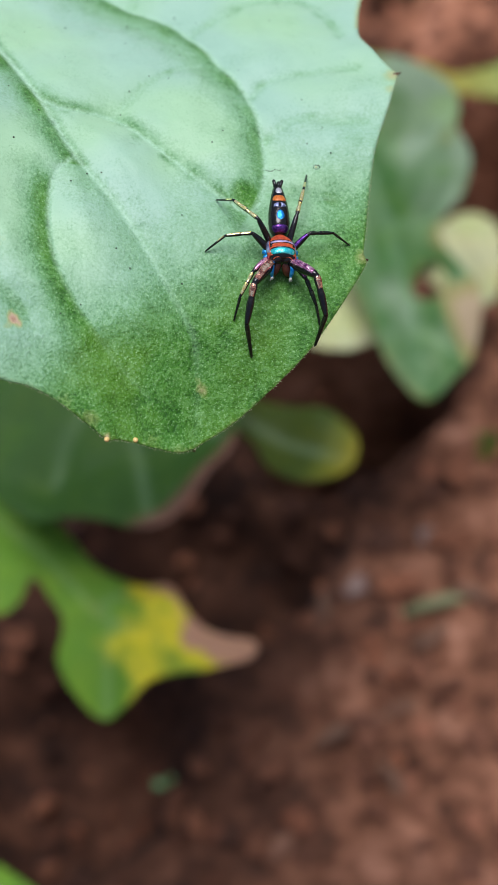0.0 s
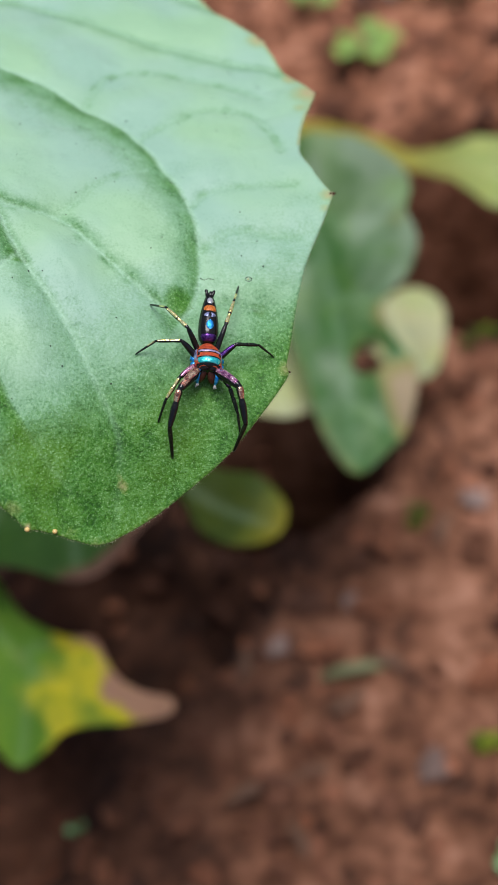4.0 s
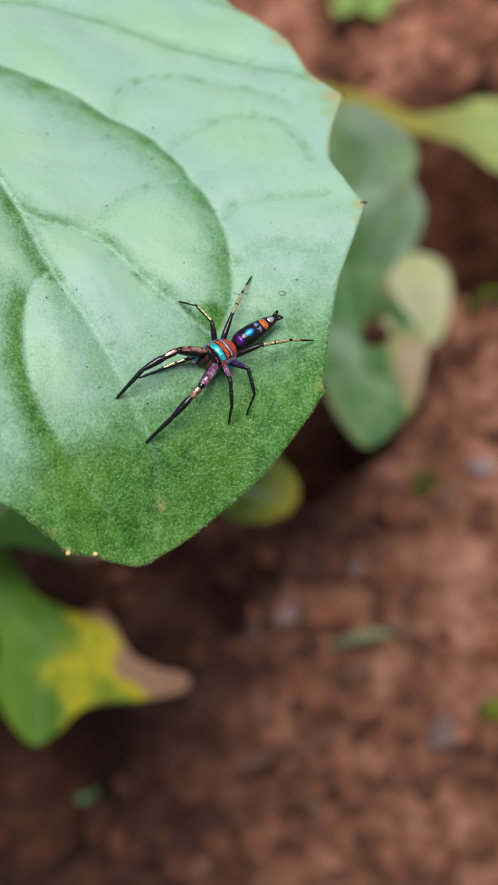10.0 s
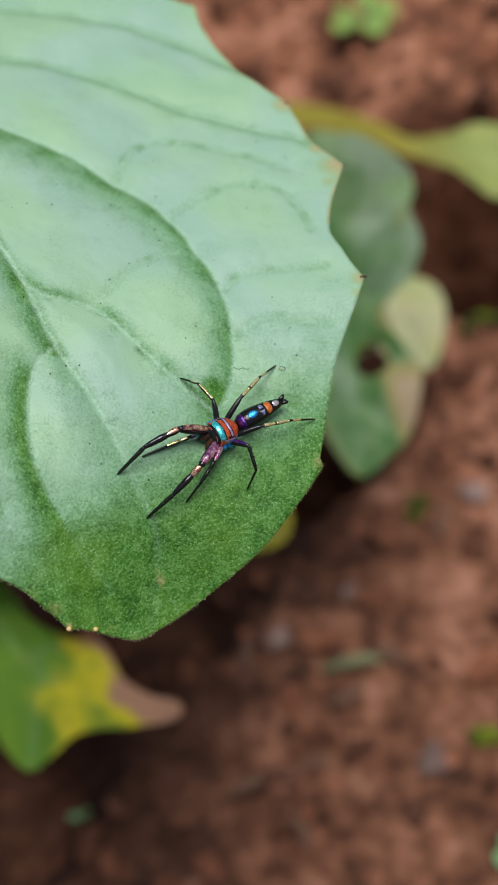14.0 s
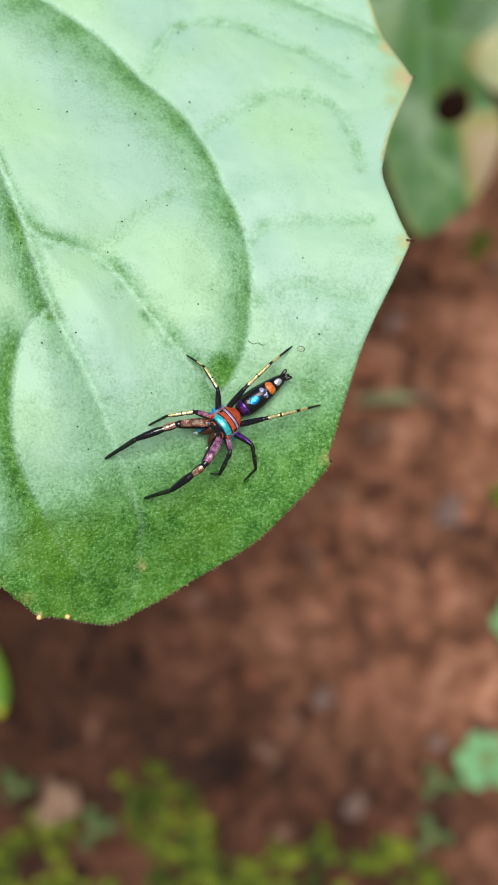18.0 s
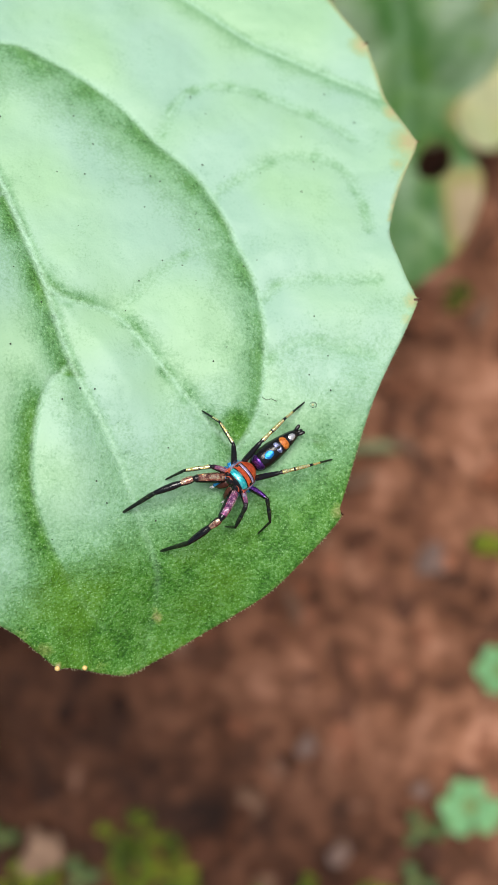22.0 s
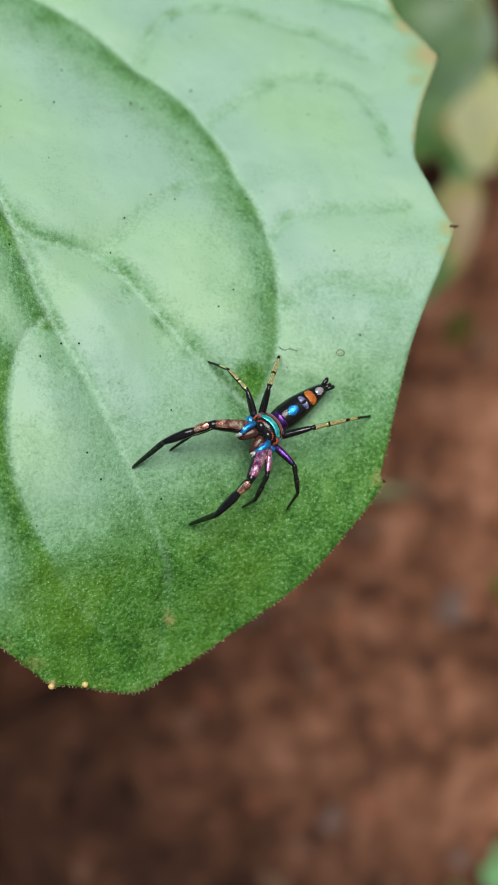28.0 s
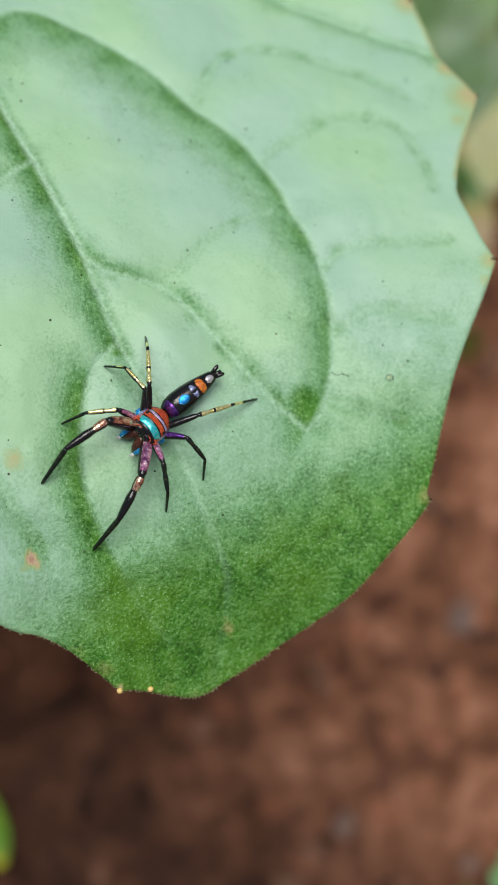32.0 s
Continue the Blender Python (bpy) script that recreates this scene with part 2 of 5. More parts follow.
def bloomed_leaf_material(name):
    """The broad leaf: sap-green skin set with pale hair points, under a smooth whitish bloom that breaks up in grains at its edge."""
    m, t, p = nodes_of(name)
    cloud = noise_at(t, 130, 3)
    blotch = noise_at(t, 900, 3)
    grain = noise_at(t, 5000, 3, 0.65)
    fine = noise_at(t, 9500, 2, 0.6)
    fac = math_node(t, "ADD", math_node(t, "MULTIPLY", blotch, 0.45), math_node(t, "MULTIPLY", grain, 0.55))
    green = ramp(t, fac, [(0.36, (0.017, 0.09, 0.007)), (0.5, (0.05, 0.188, 0.013)), (0.64, (0.105, 0.275, 0.034))])
    lime = ramp(t, noise_at(t, 190, 2), [(0.5, (0, 0, 0)), (0.68, (0.55, 0.55, 0.55))])
    green = mix(t, lime, green, mix(t, fac, (0.035, 0.13, 0.0), (0.13, 0.29, 0.012)))
    cells = t.nodes.new("ShaderNodeTexVoronoi")
    cells.inputs["Scale"].default_value = 5800
    t.links.new(t.nodes.new("ShaderNodeTexCoord").outputs["Object"], cells.inputs["Vector"])
    points = math_node(t, "MULTIPLY", ramp(t, cells.outputs["Distance"], [(0.14, (1, 1, 1)), (0.36, (0, 0, 0))]), ramp(t, grain, [(0.38, (0, 0, 0)), (0.6, (1, 1, 1))]))
    tint = ramp(t, noise_at(t, 120, 2, 0.4), [(0.4, (0, 0, 0)), (0.62, (1, 1, 1))])
    dust = mix(t, tint, (0.31, 0.5, 0.378), (0.302, 0.508, 0.31))
    dust = mix(t, 1.0, dust, ramp(t, math_node(t, "ADD", math_node(t, "MULTIPLY", cloud, 0.8), math_node(t, "MULTIPLY", grain, 0.2)), [(0.35, (0.9, 0.93, 0.93)), (0.65, (1.05, 1.03, 1.03))]), "MULTIPLY")
    broken = math_node(t, "ADD", math_node(t, "MULTIPLY", math_node(t, "SUBTRACT", grain, 0.5), 0.9), math_node(t, "MULTIPLY", math_node(t, "SUBTRACT", fine, 0.5), 0.5))
    broken = math_node(t, "ADD", broken, math_node(t, "MULTIPLY", math_node(t, "SUBTRACT", blotch, 0.5), 0.35))
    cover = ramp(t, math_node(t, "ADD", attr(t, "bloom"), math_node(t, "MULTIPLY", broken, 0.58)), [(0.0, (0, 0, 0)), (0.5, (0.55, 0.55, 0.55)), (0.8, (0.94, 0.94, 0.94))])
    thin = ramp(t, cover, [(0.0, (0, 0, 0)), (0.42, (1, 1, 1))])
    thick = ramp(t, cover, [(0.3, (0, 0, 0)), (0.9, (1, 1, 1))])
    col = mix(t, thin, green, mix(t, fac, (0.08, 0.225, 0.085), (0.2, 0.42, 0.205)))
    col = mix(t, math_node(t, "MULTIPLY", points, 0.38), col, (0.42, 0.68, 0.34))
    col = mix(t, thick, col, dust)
    col = mix(t, math_node(t, "MULTIPLY", attr(t, "vein"), math_node(t, "ADD", math_node(t, "MULTIPLY", grain, 1.4), 0.2)), col, (0.42, 0.65, 0.48))
    age = math_node(t, "ADD", attr(t, "age"), math_node(t, "MULTIPLY", math_node(t, "SUBTRACT", grain, 0.5), 0.35))
    aged = ramp(t, age, [(0.1, (0.2, 0.3, 0.03)), (0.42, (0.36, 0.35, 0.15)), (0.62, (0.44, 0.33, 0.23)), (0.85, (0.32, 0.17, 0.1))])
    col = mix(t, ramp(t, age, [(0.14, (0, 0, 0)), (0.5, (1, 1, 1))]), col, aged)
    t.links.new(col, p.inputs["Base Color"])
    p.inputs["Roughness"].default_value = 0.48
    p.inputs["Specular IOR Level"].default_value = 0.32
    p.inputs["Sheen Weight"].default_value = 0.04
    p.inputs["Sheen Roughness"].default_value = 0.4
    relief = math_node(t, "ADD", math_node(t, "MULTIPLY", blotch, 1.2), math_node(t, "MULTIPLY", grain, 0.7))
    bump(t, p, math_node(t, "MULTIPLY", math_node(t, "SUBTRACT", relief, 0.95), math_node(t, "SUBTRACT", 1.2, thick)), 0.7, 0.0002)
    return m


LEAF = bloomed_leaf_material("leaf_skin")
LEAF_FAR = leaf_material("far_leaf_skin", (0.022, 0.085, 0.014), (0.042, 0.13, 0.024), (0.19, 0.27, 0.17), old=(0.26, 0.24, 0.09), dead=(0.36, 0.29, 0.18), rough=0.5, sheen=0.1, fuzz=0.3)
# greens lowered to carry the upper leaf's shade; LEAF_DARK also serves dark seedlings
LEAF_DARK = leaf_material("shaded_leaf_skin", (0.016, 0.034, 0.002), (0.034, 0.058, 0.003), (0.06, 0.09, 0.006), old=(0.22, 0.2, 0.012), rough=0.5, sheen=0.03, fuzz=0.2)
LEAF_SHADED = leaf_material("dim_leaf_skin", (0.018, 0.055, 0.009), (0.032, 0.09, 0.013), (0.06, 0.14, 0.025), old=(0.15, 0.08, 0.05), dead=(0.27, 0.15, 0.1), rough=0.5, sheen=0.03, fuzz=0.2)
LEAF_YELLOW = leaf_material("yellowing_leaf_skin", (0.06, 0.16, 0.01), (0.11, 0.25, 0.016), (0.19, 0.36, 0.045), old=(0.58, 0.54, 0.025), dead=(0.44, 0.26, 0.16), rough=0.5, sheen=0.1, fuzz=0.2)
SPROUT = leaf_material("sprout_skin", (0.12, 0.24, 0.04), (0.2, 0.33, 0.07), (0.3, 0.44, 0.13), rough=0.5, sheen=0.1, fuzz=0.2)
LEAF_LIME = leaf_material("lime_leaf_skin", (0.14, 0.19, 0.04), (0.22, 0.28, 0.07), (0.4, 0.47, 0.2), old=(0.27, 0.24, 0.03), dead=(0.2, 0.12, 0.06), rough=0.5, sheen=0.1, fuzz=0.2)
PALE_LEAF = leaf_material("pale_dry_leaf_skin", (0.26, 0.28, 0.13), (0.34, 0.36, 0.19), (0.44, 0.46, 0.28), old=(0.32, 0.27, 0.14), rough=0.6, sheen=0.1, fuzz=0.2)
SEEDLING = leaf_material("seedling_skin", (0.07, 0.22, 0.07), (0.13, 0.33, 0.13), (0.23, 0.44, 0.23), rough=0.5, sheen=0.1, fuzz=0.2)
STEM = speckled("stem_skin", [(0.3, (0.12, 0.16, 0.04)), (0.7, (0.25, 0.3, 0.09))], 300, 0.55)
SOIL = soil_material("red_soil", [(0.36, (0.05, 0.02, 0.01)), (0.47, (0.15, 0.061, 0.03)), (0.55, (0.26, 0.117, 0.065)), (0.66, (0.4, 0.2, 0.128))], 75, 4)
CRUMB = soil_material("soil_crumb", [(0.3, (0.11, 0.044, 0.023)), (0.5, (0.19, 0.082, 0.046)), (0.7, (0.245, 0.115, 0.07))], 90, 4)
CRUMB_TREE = CRUMB.node_tree
isle = CRUMB_TREE.nodes.new("ShaderNodeNewGeometry").outputs["Random Per Island"]
CRUMB_SKIN = CRUMB_TREE.nodes["Principled BSDF"].inputs["Base Color"]
CRUMB_TREE.links.new(mix(CRUMB_TREE, 1.0, CRUMB_SKIN.links[0].from_socket, ramp(CRUMB_TREE, isle, [(0.0, (0.35, 0.32, 0.3)), (0.35, (0.75, 0.72, 0.7)), (0.6, (1.05, 1.0, 0.97)), (0.85, (1.35, 1.3, 1.27)), (1.0, (1.75, 1.62, 1.55))]), "MULTIPLY"), CRUMB_SKIN)
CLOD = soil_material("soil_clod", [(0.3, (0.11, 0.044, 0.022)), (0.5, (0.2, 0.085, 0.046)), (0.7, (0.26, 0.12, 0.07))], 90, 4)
each = CLOD.node_tree.nodes.new("ShaderNodeObjectInfo").outputs["Random"]
CLOD_SKIN = CLOD.node_tree.nodes["Principled BSDF"].inputs["Base Color"]
CLOD.node_tree.links.new(mix(CLOD.node_tree, 1.0, CLOD_SKIN.links[0].from_socket, ramp(CLOD.node_tree, each, [(0.0, (0.4, 0.37, 0.35)), (0.4, (0.85, 0.82, 0.8)), (0.75, (1.2, 1.16, 1.12)), (1.0, (1.9, 1.75, 1.65))]), "MULTIPLY"), CLOD_SKIN)
TWIG = speckled("brown_twig", [(0.3, (0.09, 0.045, 0.025)), (0.7, (0.2, 0.105, 0.06))], 260, 0.75, relief=0.7)
TAN_ROCK = speckled("tan_rock", [(0.3, (0.16, 0.09, 0.055)), (0.7, (0.36, 0.23, 0.15))], 300, 0.75, relief=0.6)
STONE = speckled("grey_stone", [(0.3, (0.11, 0.066, 0.05)), (0.7, (0.21, 0.14, 0.115))], 200, 0.7, relief=0.5)
WHITE_STONE = speckled("pale_stone", [(0.3, (0.16, 0.1, 0.08)), (0.7, (0.3, 0.22, 0.19))], 200, 0.6, relief=0.4)
CHIP = speckled("orange_chip", [(0.3, (0.1, 0.042, 0.022)), (0.7, (0.2, 0.09, 0.048))], 250, 0.7, relief=0.5)
STRAW = speckled("dry_straw", [(0.3, (0.11, 0.12, 0.05)), (0.7, (0.22, 0.23, 0.11))], 300, 0.65)
MOSS = speckled("moss_skin", [(0.4, (0.02, 0.04, 0.003)), (0.5, (0.09, 0.125, 0.008)), (0.62, (0.25, 0.31, 0.02))], 260, 0.7)
HAIR = speckled("leaf_hair", [(0.3, (0.26, 0.32, 0.15)), (0.7, (0.42, 0.46, 0.26))], 900, 0.5)
SPECK = speckled("black_speck", [(0.3, (0.012, 0.014, 0.01)), (0.7, (0.03, 0.035, 0.025))], 3000, 0.6)
EGG = speckled("amber_bead", [(0.3, (0.62, 0.42, 0.12)), (0.7, (0.8, 0.62, 0.28))], 3000, 0.35)

JET = speckled("jet_black_cuticle", [(0.3, (0.003, 0.003, 0.004)), (0.7, (0.012, 0.012, 0.012))], 3000, 0.13, 0.0, 0.4)
RUST = speckled("red_scales", [(0.3, (0.2, 0.02, 0.006)), (0.5, (0.48, 0.065, 0.016)), (0.7, (0.66, 0.16, 0.05))], 5000, 0.42, 0.1, 0.9)
TURQUOISE = speckled("turquoise_scales", [(0.3, (0.01, 0.4, 0.5)), (0.5, (0.03, 0.75, 0.78)), (0.66, (0.4, 0.98, 0.92))], 7000, 0.25, 0.7, 0.9)
LILAC = speckled("lilac_scales", [(0.36, (0.2, 0.13, 0.28)), (0.6, (0.62, 0.52, 0.78))], 7000, 0.3, 0.45, 0.9)
PEARL = speckled("pearl_blue_scales", [(0.36, (0.08, 0.1, 0.25)), (0.6, (0.5, 0.55, 0.85))], 6000, 0.25, 0.5, 0.9)
BLUE = speckled("electric_blue_scales", [(0.3, (0.005, 0.1, 0.45)), (0.5, (0.02, 0.36, 0.95)), (0.7, (0.25, 0.75, 1.0))], 6000, 0.3, 0.7, 0.9)
VIOLET = speckled("violet_sheen", [(0.3, (0.02, 0.01, 0.05)), (0.5, (0.1, 0.03, 0.22)), (0.7, (0.3, 0.12, 0.5))], 3500, 0.28, 0.8, 0.6)
ORANGE = speckled("orange_scales", [(0.36, (0.05, 0.015, 0.006)), (0.46, (0.5, 0.12, 0.015)), (0.7, (0.8, 0.3, 0.05))], 4500, 0.4, 0.15, 0.9)
SILVER = speckled("silver_scales", [(0.3, (0.4, 0.4, 0.45)), (0.6, (0.85, 0.83, 0.85))], 6000, 0.25, 0.7, 0.9)
GOLD = speckled("gold_scales", [(0.3, (0.4, 0.34, 0.1)), (0.45, (0.92, 0.82, 0.3)), (0.6, (1.0, 0.97, 0.6))], 6000, 0.26, 0.8, 0.9)
COPPER = speckled("copper_pink_scales", [(0.38, (0.14, 0.045, 0.04)), (0.5, (0.62, 0.28, 0.2)), (0.62, (1.0, 0.82, 0.55))], 3200, 0.24, 0.8, 0.7)
MAGENTA = speckled("pink_violet_scales", [(0.38, (0.16, 0.04, 0.14)), (0.5, (0.66, 0.26, 0.46)), (0.62, (1.0, 0.76, 0.8))], 3200, 0.24, 0.75, 0.7)
GREENBLACK = speckled("green_black_cuticle", [(0.3, (0.003, 0.004, 0.004)), (0.6, (0.012, 0.02, 0.012)), (0.75, (0.12, 0.15, 0.05))], 3500, 0.28, 0.2, 0.6)
BROWN = speckled("brown_cuticle", [(0.3, (0.025, 0.009, 0.006)), (0.7, (0.11, 0.035, 0.02))], 3000, 0.25, 0.1, 0.5)
EYE = speckled("black_eye", [(0.3, (0.004, 0.004, 0.005)), (0.7, (0.012, 0.01, 0.01))], 1500, 0.06, 0.0, 0.0)
TUFT = speckled("white_hair_tuft", [(0.3, (0.5, 0.52, 0.5)), (0.7, (0.8, 0.82, 0.8))], 5000, 0.6)


# ---- building helpers ----
def part(name, bm, material, parent=None, label="", smooth=True):
    me = bpy.data.meshes.new(name)
    bm.to_mesh(me)
    bm.free()
    me.materials.append(material)
    if smooth:
        me.shade_smooth()
    ob = new(name, me)
    if parent is not None:
        ob.parent = parent
    if label:
        ob["label"] = label
    return ob


def empty(name, m=None):
    ob = new(name)
    ob.empty_display_size = 0.01
    if m is not None:
        ob.matrix_basis = m
    return ob


def catmull(points, step, closed=True):
    """A smooth curve through control points, sampled about every step."""
    pts = [Vector(p) for p in points]
    n, out = len(pts), []
    for i in range(n if closed else n - 1):
        a, b, c, d = (pts[(i + k) % n] if closed else pts[min(max(i + k, 0), n - 1)] for k in (-1, 0, 1, 2))
        m = max(1, int(round((c - b).length / step)))
        for j in range(m):
            s = j / m
            out.append(0.5 * (2 * b + (c - a) * s + (2 * a - 5 * b + 4 * c - d) * s * s + (3 * b - a - 3 * c + d) * s ** 3))
    if not closed:
        out.append(pts[-1])
    return out


def inside_mask(xy, poly):
    """Which of the points xy lie in the polygon."""
    x, y = xy[:, 0], xy[:, 1]
    hit = np.zeros(len(xy), bool)
    for (x0, y0), (x1, y1) in zip(poly, np.roll(poly, -1, axis=0)):
        cross = (y0 > y) != (y1 > y)
        if y0 != y1:
            hit ^= cross & (x < (x1 - x0) * (y - y0) / (y1 - y0) + x0)
    return hit


def distance_to(xy, line):
    """The distance of points to a polyline."""
    best = np.full(len(xy), 1e9)
    for a, b in zip(line[:-1], line[1:]):
        ab = b - a
        s = np.clip(((xy - a) @ ab) / max(ab @ ab, 1e-12), 0, 1)
        best = np.minimum(best, np.linalg.norm(xy - (a + s[:, None] * ab), axis=1))
    return best


def blade(name, outline, lift, material, parent, spacing, thick, edge=None, holes=(), marks=None, label=""):
    """A leaf blade: the outline (mm) filled with a fine net, raised by lift(xy) (mm), with real thickness and a lower skin."""
    rim = np.array([(p.x, p.y) for p in catmull([(*p, 0) for p in outline], edge or spacing)])
    lo, hi = rim.min(0), rim.max(0)
    gx, gy = np.meshgrid(np.arange(lo[0], hi[0], spacing), np.arange(lo[1], hi[1], spacing * 0.866))
    gx = gx + (np.arange(len(gx)) % 2)[:, None] * spacing * 0.5
    grid = np.stack([gx.ravel(), gy.ravel()], 1)
    grid = grid[inside_mask(grid, rim)]
    grid = grid[distance_to(grid, np.vstack([rim, rim[:1]])) > spacing * 0.45]
    rings = [rim]
    for h in holes:
        ring = np.array([(p.x, p.y) for p in catmull([(*p, 0) for p in h], edge or spacing)])
        grid = grid[~inside_mask(grid, ring)]
        rings.append(ring)
    xy = np.vstack(rings + [grid])
    edges, base = [], 0
    for r in rings:
        edges += [(base + i, base + (i + 1) % len(r)) for i in range(len(r))]
        base += len(r)
    from mathutils.geometry import delaunay_2d_cdt
    vs, _, faces, *_ = delaunay_2d_cdt([Vector(p) for p in xy.tolist()], edges, [], 0, 1e-6)
    xy = np.array([(v.x, v.y) for v in vs])
    tri = np.array([f for f in faces if len(f) == 3])
    mid = xy[tri].mean(1)
    keep = inside_mask(mid, rim)
    for r in rings[1:]:
        keep &= ~inside_mask(mid, r)
    tri = tri[keep]
    a, b, c = xy[tri[:, 0]], xy[tri[:, 1]], xy[tri[:, 2]]
    flip = ((b - a)[:, 0] * (c - a)[:, 1] - (b - a)[:, 1] * (c - a)[:, 0]) < 0
    tri[flip] = tri[flip][:, ::-1]
    z, fields = lift(xy)
    near = distance_to(xy, np.vstack([rim, rim[:1]]))
    th = thick * np.clip(near / (3 * thick), 0.25, 1)
    top = np.c_[xy, z] * MM
    low = np.c_[xy, z - th] * MM
    n = len(xy)
    count = {}
    for f in tri.tolist():
        for e in ((f[0], f[1]), (f[1], f[2]), (f[2], f[0])):
            count[e] = 1
    border = [e for e in count if (e[1], e[0]) not in count]
    polys = tri.tolist() + [[p + n for p in f[::-1]] for f in tri.tolist()] + [[e[1], e[0], e[0] + n, e[1] + n] for e in border]
    me = bpy.data.meshes.new(name)
    me.from_pydata(np.vstack([top, low]).tolist(), [], polys)
    for key in ("bloom", "vein", "age"):
        me.attributes.new(key, "FLOAT", "POINT").data.foreach_set("value", np.tile(fields.get(key, np.zeros(n)), 2).astype(np.float32))
    me.materials.append(material)
    me.shade_smooth()
    ob = new(name, me)
    ob.parent = parent
    if label:
        ob["label"] = label
    return ob


def ring_loft(bm, stations, n=16):
    """A skin over elliptical rings: each station is (centre, half width along side, half height along top, side, top)."""
    rows = []
    for c, rs, rt, side, top in stations:
        c, side, top = Vector(c), Vector(side), Vector(top)
        rows.append([bm.verts.new(c + side * rs * math.cos(2 * math.pi * k / n) + top * rt * math.sin(2 * math.pi * k / n)) for k in range(n)])
    for r0, r1 in zip(rows[:-1], rows[1:]):
        for k in range(n):
            bm.faces.new((r0[k], r0[(k + 1) % n], r1[(k + 1) % n], r1[k]))
    for r, turn in ((rows[0], -1), (rows[-1], 1)):
        bm.faces.new(r[::turn])
    bmesh.ops.recalc_face_normals(bm, faces=bm.faces)
    return bm


def along_x(profile, n=16, bm=None):
    """A body along x, in mm: rows of (x, z, half width, half height)."""
    return ring_loft(bm or bmesh.new(), [((x * MM, 0, z * MM), w * MM, h * MM, (0, 1, 0), (0, 0, 1)) for x, z, w, h in profile], n)


def tube(bm, path, radii, n=8):
    """A round tube along a path (metres), with a radius at each point."""
    pts = [Vector(p) for p in path]
    st = []
    ref = Vector((0.13, 0.31, 0.94))
    for i, p in enumerate(pts):
        d = (pts[min(i + 1, len(pts) - 1)] - pts[max(i - 1, 0)]).normalized()
        side = d.cross(ref).normalized()
        st.append((p, radii[i], radii[i], side, side.cross(d)))
    return ring_loft(bm, st, n)


def ball(bm, centre, r, squash=(1, 1, 1), level=2, rough=0.0, seed=0):
    made = bmesh.ops.create_icosphere(bm, subdivisions=level, radius=1.0)["verts"]
    for v in made:
        k = 1 + rough * noise.noise(v.co * 1.3 + Vector((seed * 7.1, seed * 3.3, seed)))
        v.co = Vector(centre) + Vector((v.co.x * squash[0], v.co.y * squash[1], v.co.z * squash[2])) * r * k
    return bm


# ---- ground ----
rng = np.random.default_rng(5)


def soil_height(x, y):
    """Relief of the bare soil, in metres, with pits added to darken gaps."""
    p = Vector((x, y, 0))
    near = math.exp(-((x * x + (y - 0.08) ** 2) / 0.4 ** 2))
    dark_pit = 0.0
    # made-up pits that stand in for deep shade between the plants
    for cx, cy, rx, ry, deep in ((0.04, 0.145, 0.02, 0.022, 0.2), (-0.006, 0.095, 0.017, 0.016, 0.13), (-0.034, 0.066, 0.02, 0.017, 0.03), (-0.066, 0.034, 0.022, 0.022, 0.025)):
        dark_pit += deep * math.exp(-(((x - cx) / rx) ** 2 + ((y - cy) / ry) ** 2) ** 2)
    return near * (0.0055 * noise.noise(p * 18) + 0.004 * noise.noise(p * 55 + Vector((3, 1, 0))) + 0.0034 * noise.noise(p * 120 + Vector((0, 5, 2))) + 0.002 * noise.noise(p * 260)) - 0.001 - dark_pit


def ground():
    axis = [0.0]
    step = 0.003
    while axis[-1] < 120:
        axis.append(axis[-1] + step)
        if axis[-1] > 0.26:
            step *= 1.28
    axis = [-a for a in axis[:0:-1]] + axis
    bm = bmesh.new()
    rows = [[bm.verts.new((x - 0.005, y + 0.09, soil_height(x - 0.005, y + 0.09))) for x in axis] for y in axis]
    for r0, r1 in zip(rows[:-1], rows[1:]):
        for i in range(len(axis) - 1):
            bm.faces.new((r0[i], r0[i + 1], r1[i + 1], r1[i]))
    return tagged(part("ground", bm, SOIL), "bare reddish-brown crumbly soil, uneven, with plant shade in its colour", "soil", kind="structure")


earth = ground()


def crumbs(name, number, low, high, box, material, label, seed):
    """Loose crumbs of soil strewn over a stretch of ground, sunk a little."""
    r = np.random.default_rng(seed)
    base = bmesh.new()
    bmesh.ops.create_icosphere(base, subdivisions=1, radius=1.0)
    co = np.array([v.co for v in base.verts])
    fa = [[v.index for v in f.verts] for f in base.faces]
    base.free()
    verts, faces = [], []
    for k in range(number):
        x, y = r.uniform(box[0], box[1]), r.uniform(box[2], box[3])
        size = low + (high - low) * r.random() ** 3
        m = np.array(Euler(r.uniform(0, 6, 3)).to_matrix())
        s = size * r.uniform(0.6, 1.2, 3)
        c = ((co * (1 + r.normal(0, 0.2, (len(co), 1)))) * s @ m.T) * (1, 1, 0.5) + np.array([x, y, soil_height(x, y) + 0.1 * size])
        faces += [[i + len(verts) for i in f] for f in fa]
        verts += c.tolist()
    me = bpy.data.meshes.new(name)
    me.from_pydata(verts, [], faces)
    me.materials.append(material)
    return tagged(new(name, me), label, "soil", kind="stuff")


crumbs("soil_crumbs", 3600, 0.0005, 0.003, (-0.1, 0.1, -0.06, 0.3), CRUMB, "loose crumbs of red-brown earth strewn over the ground", 3)


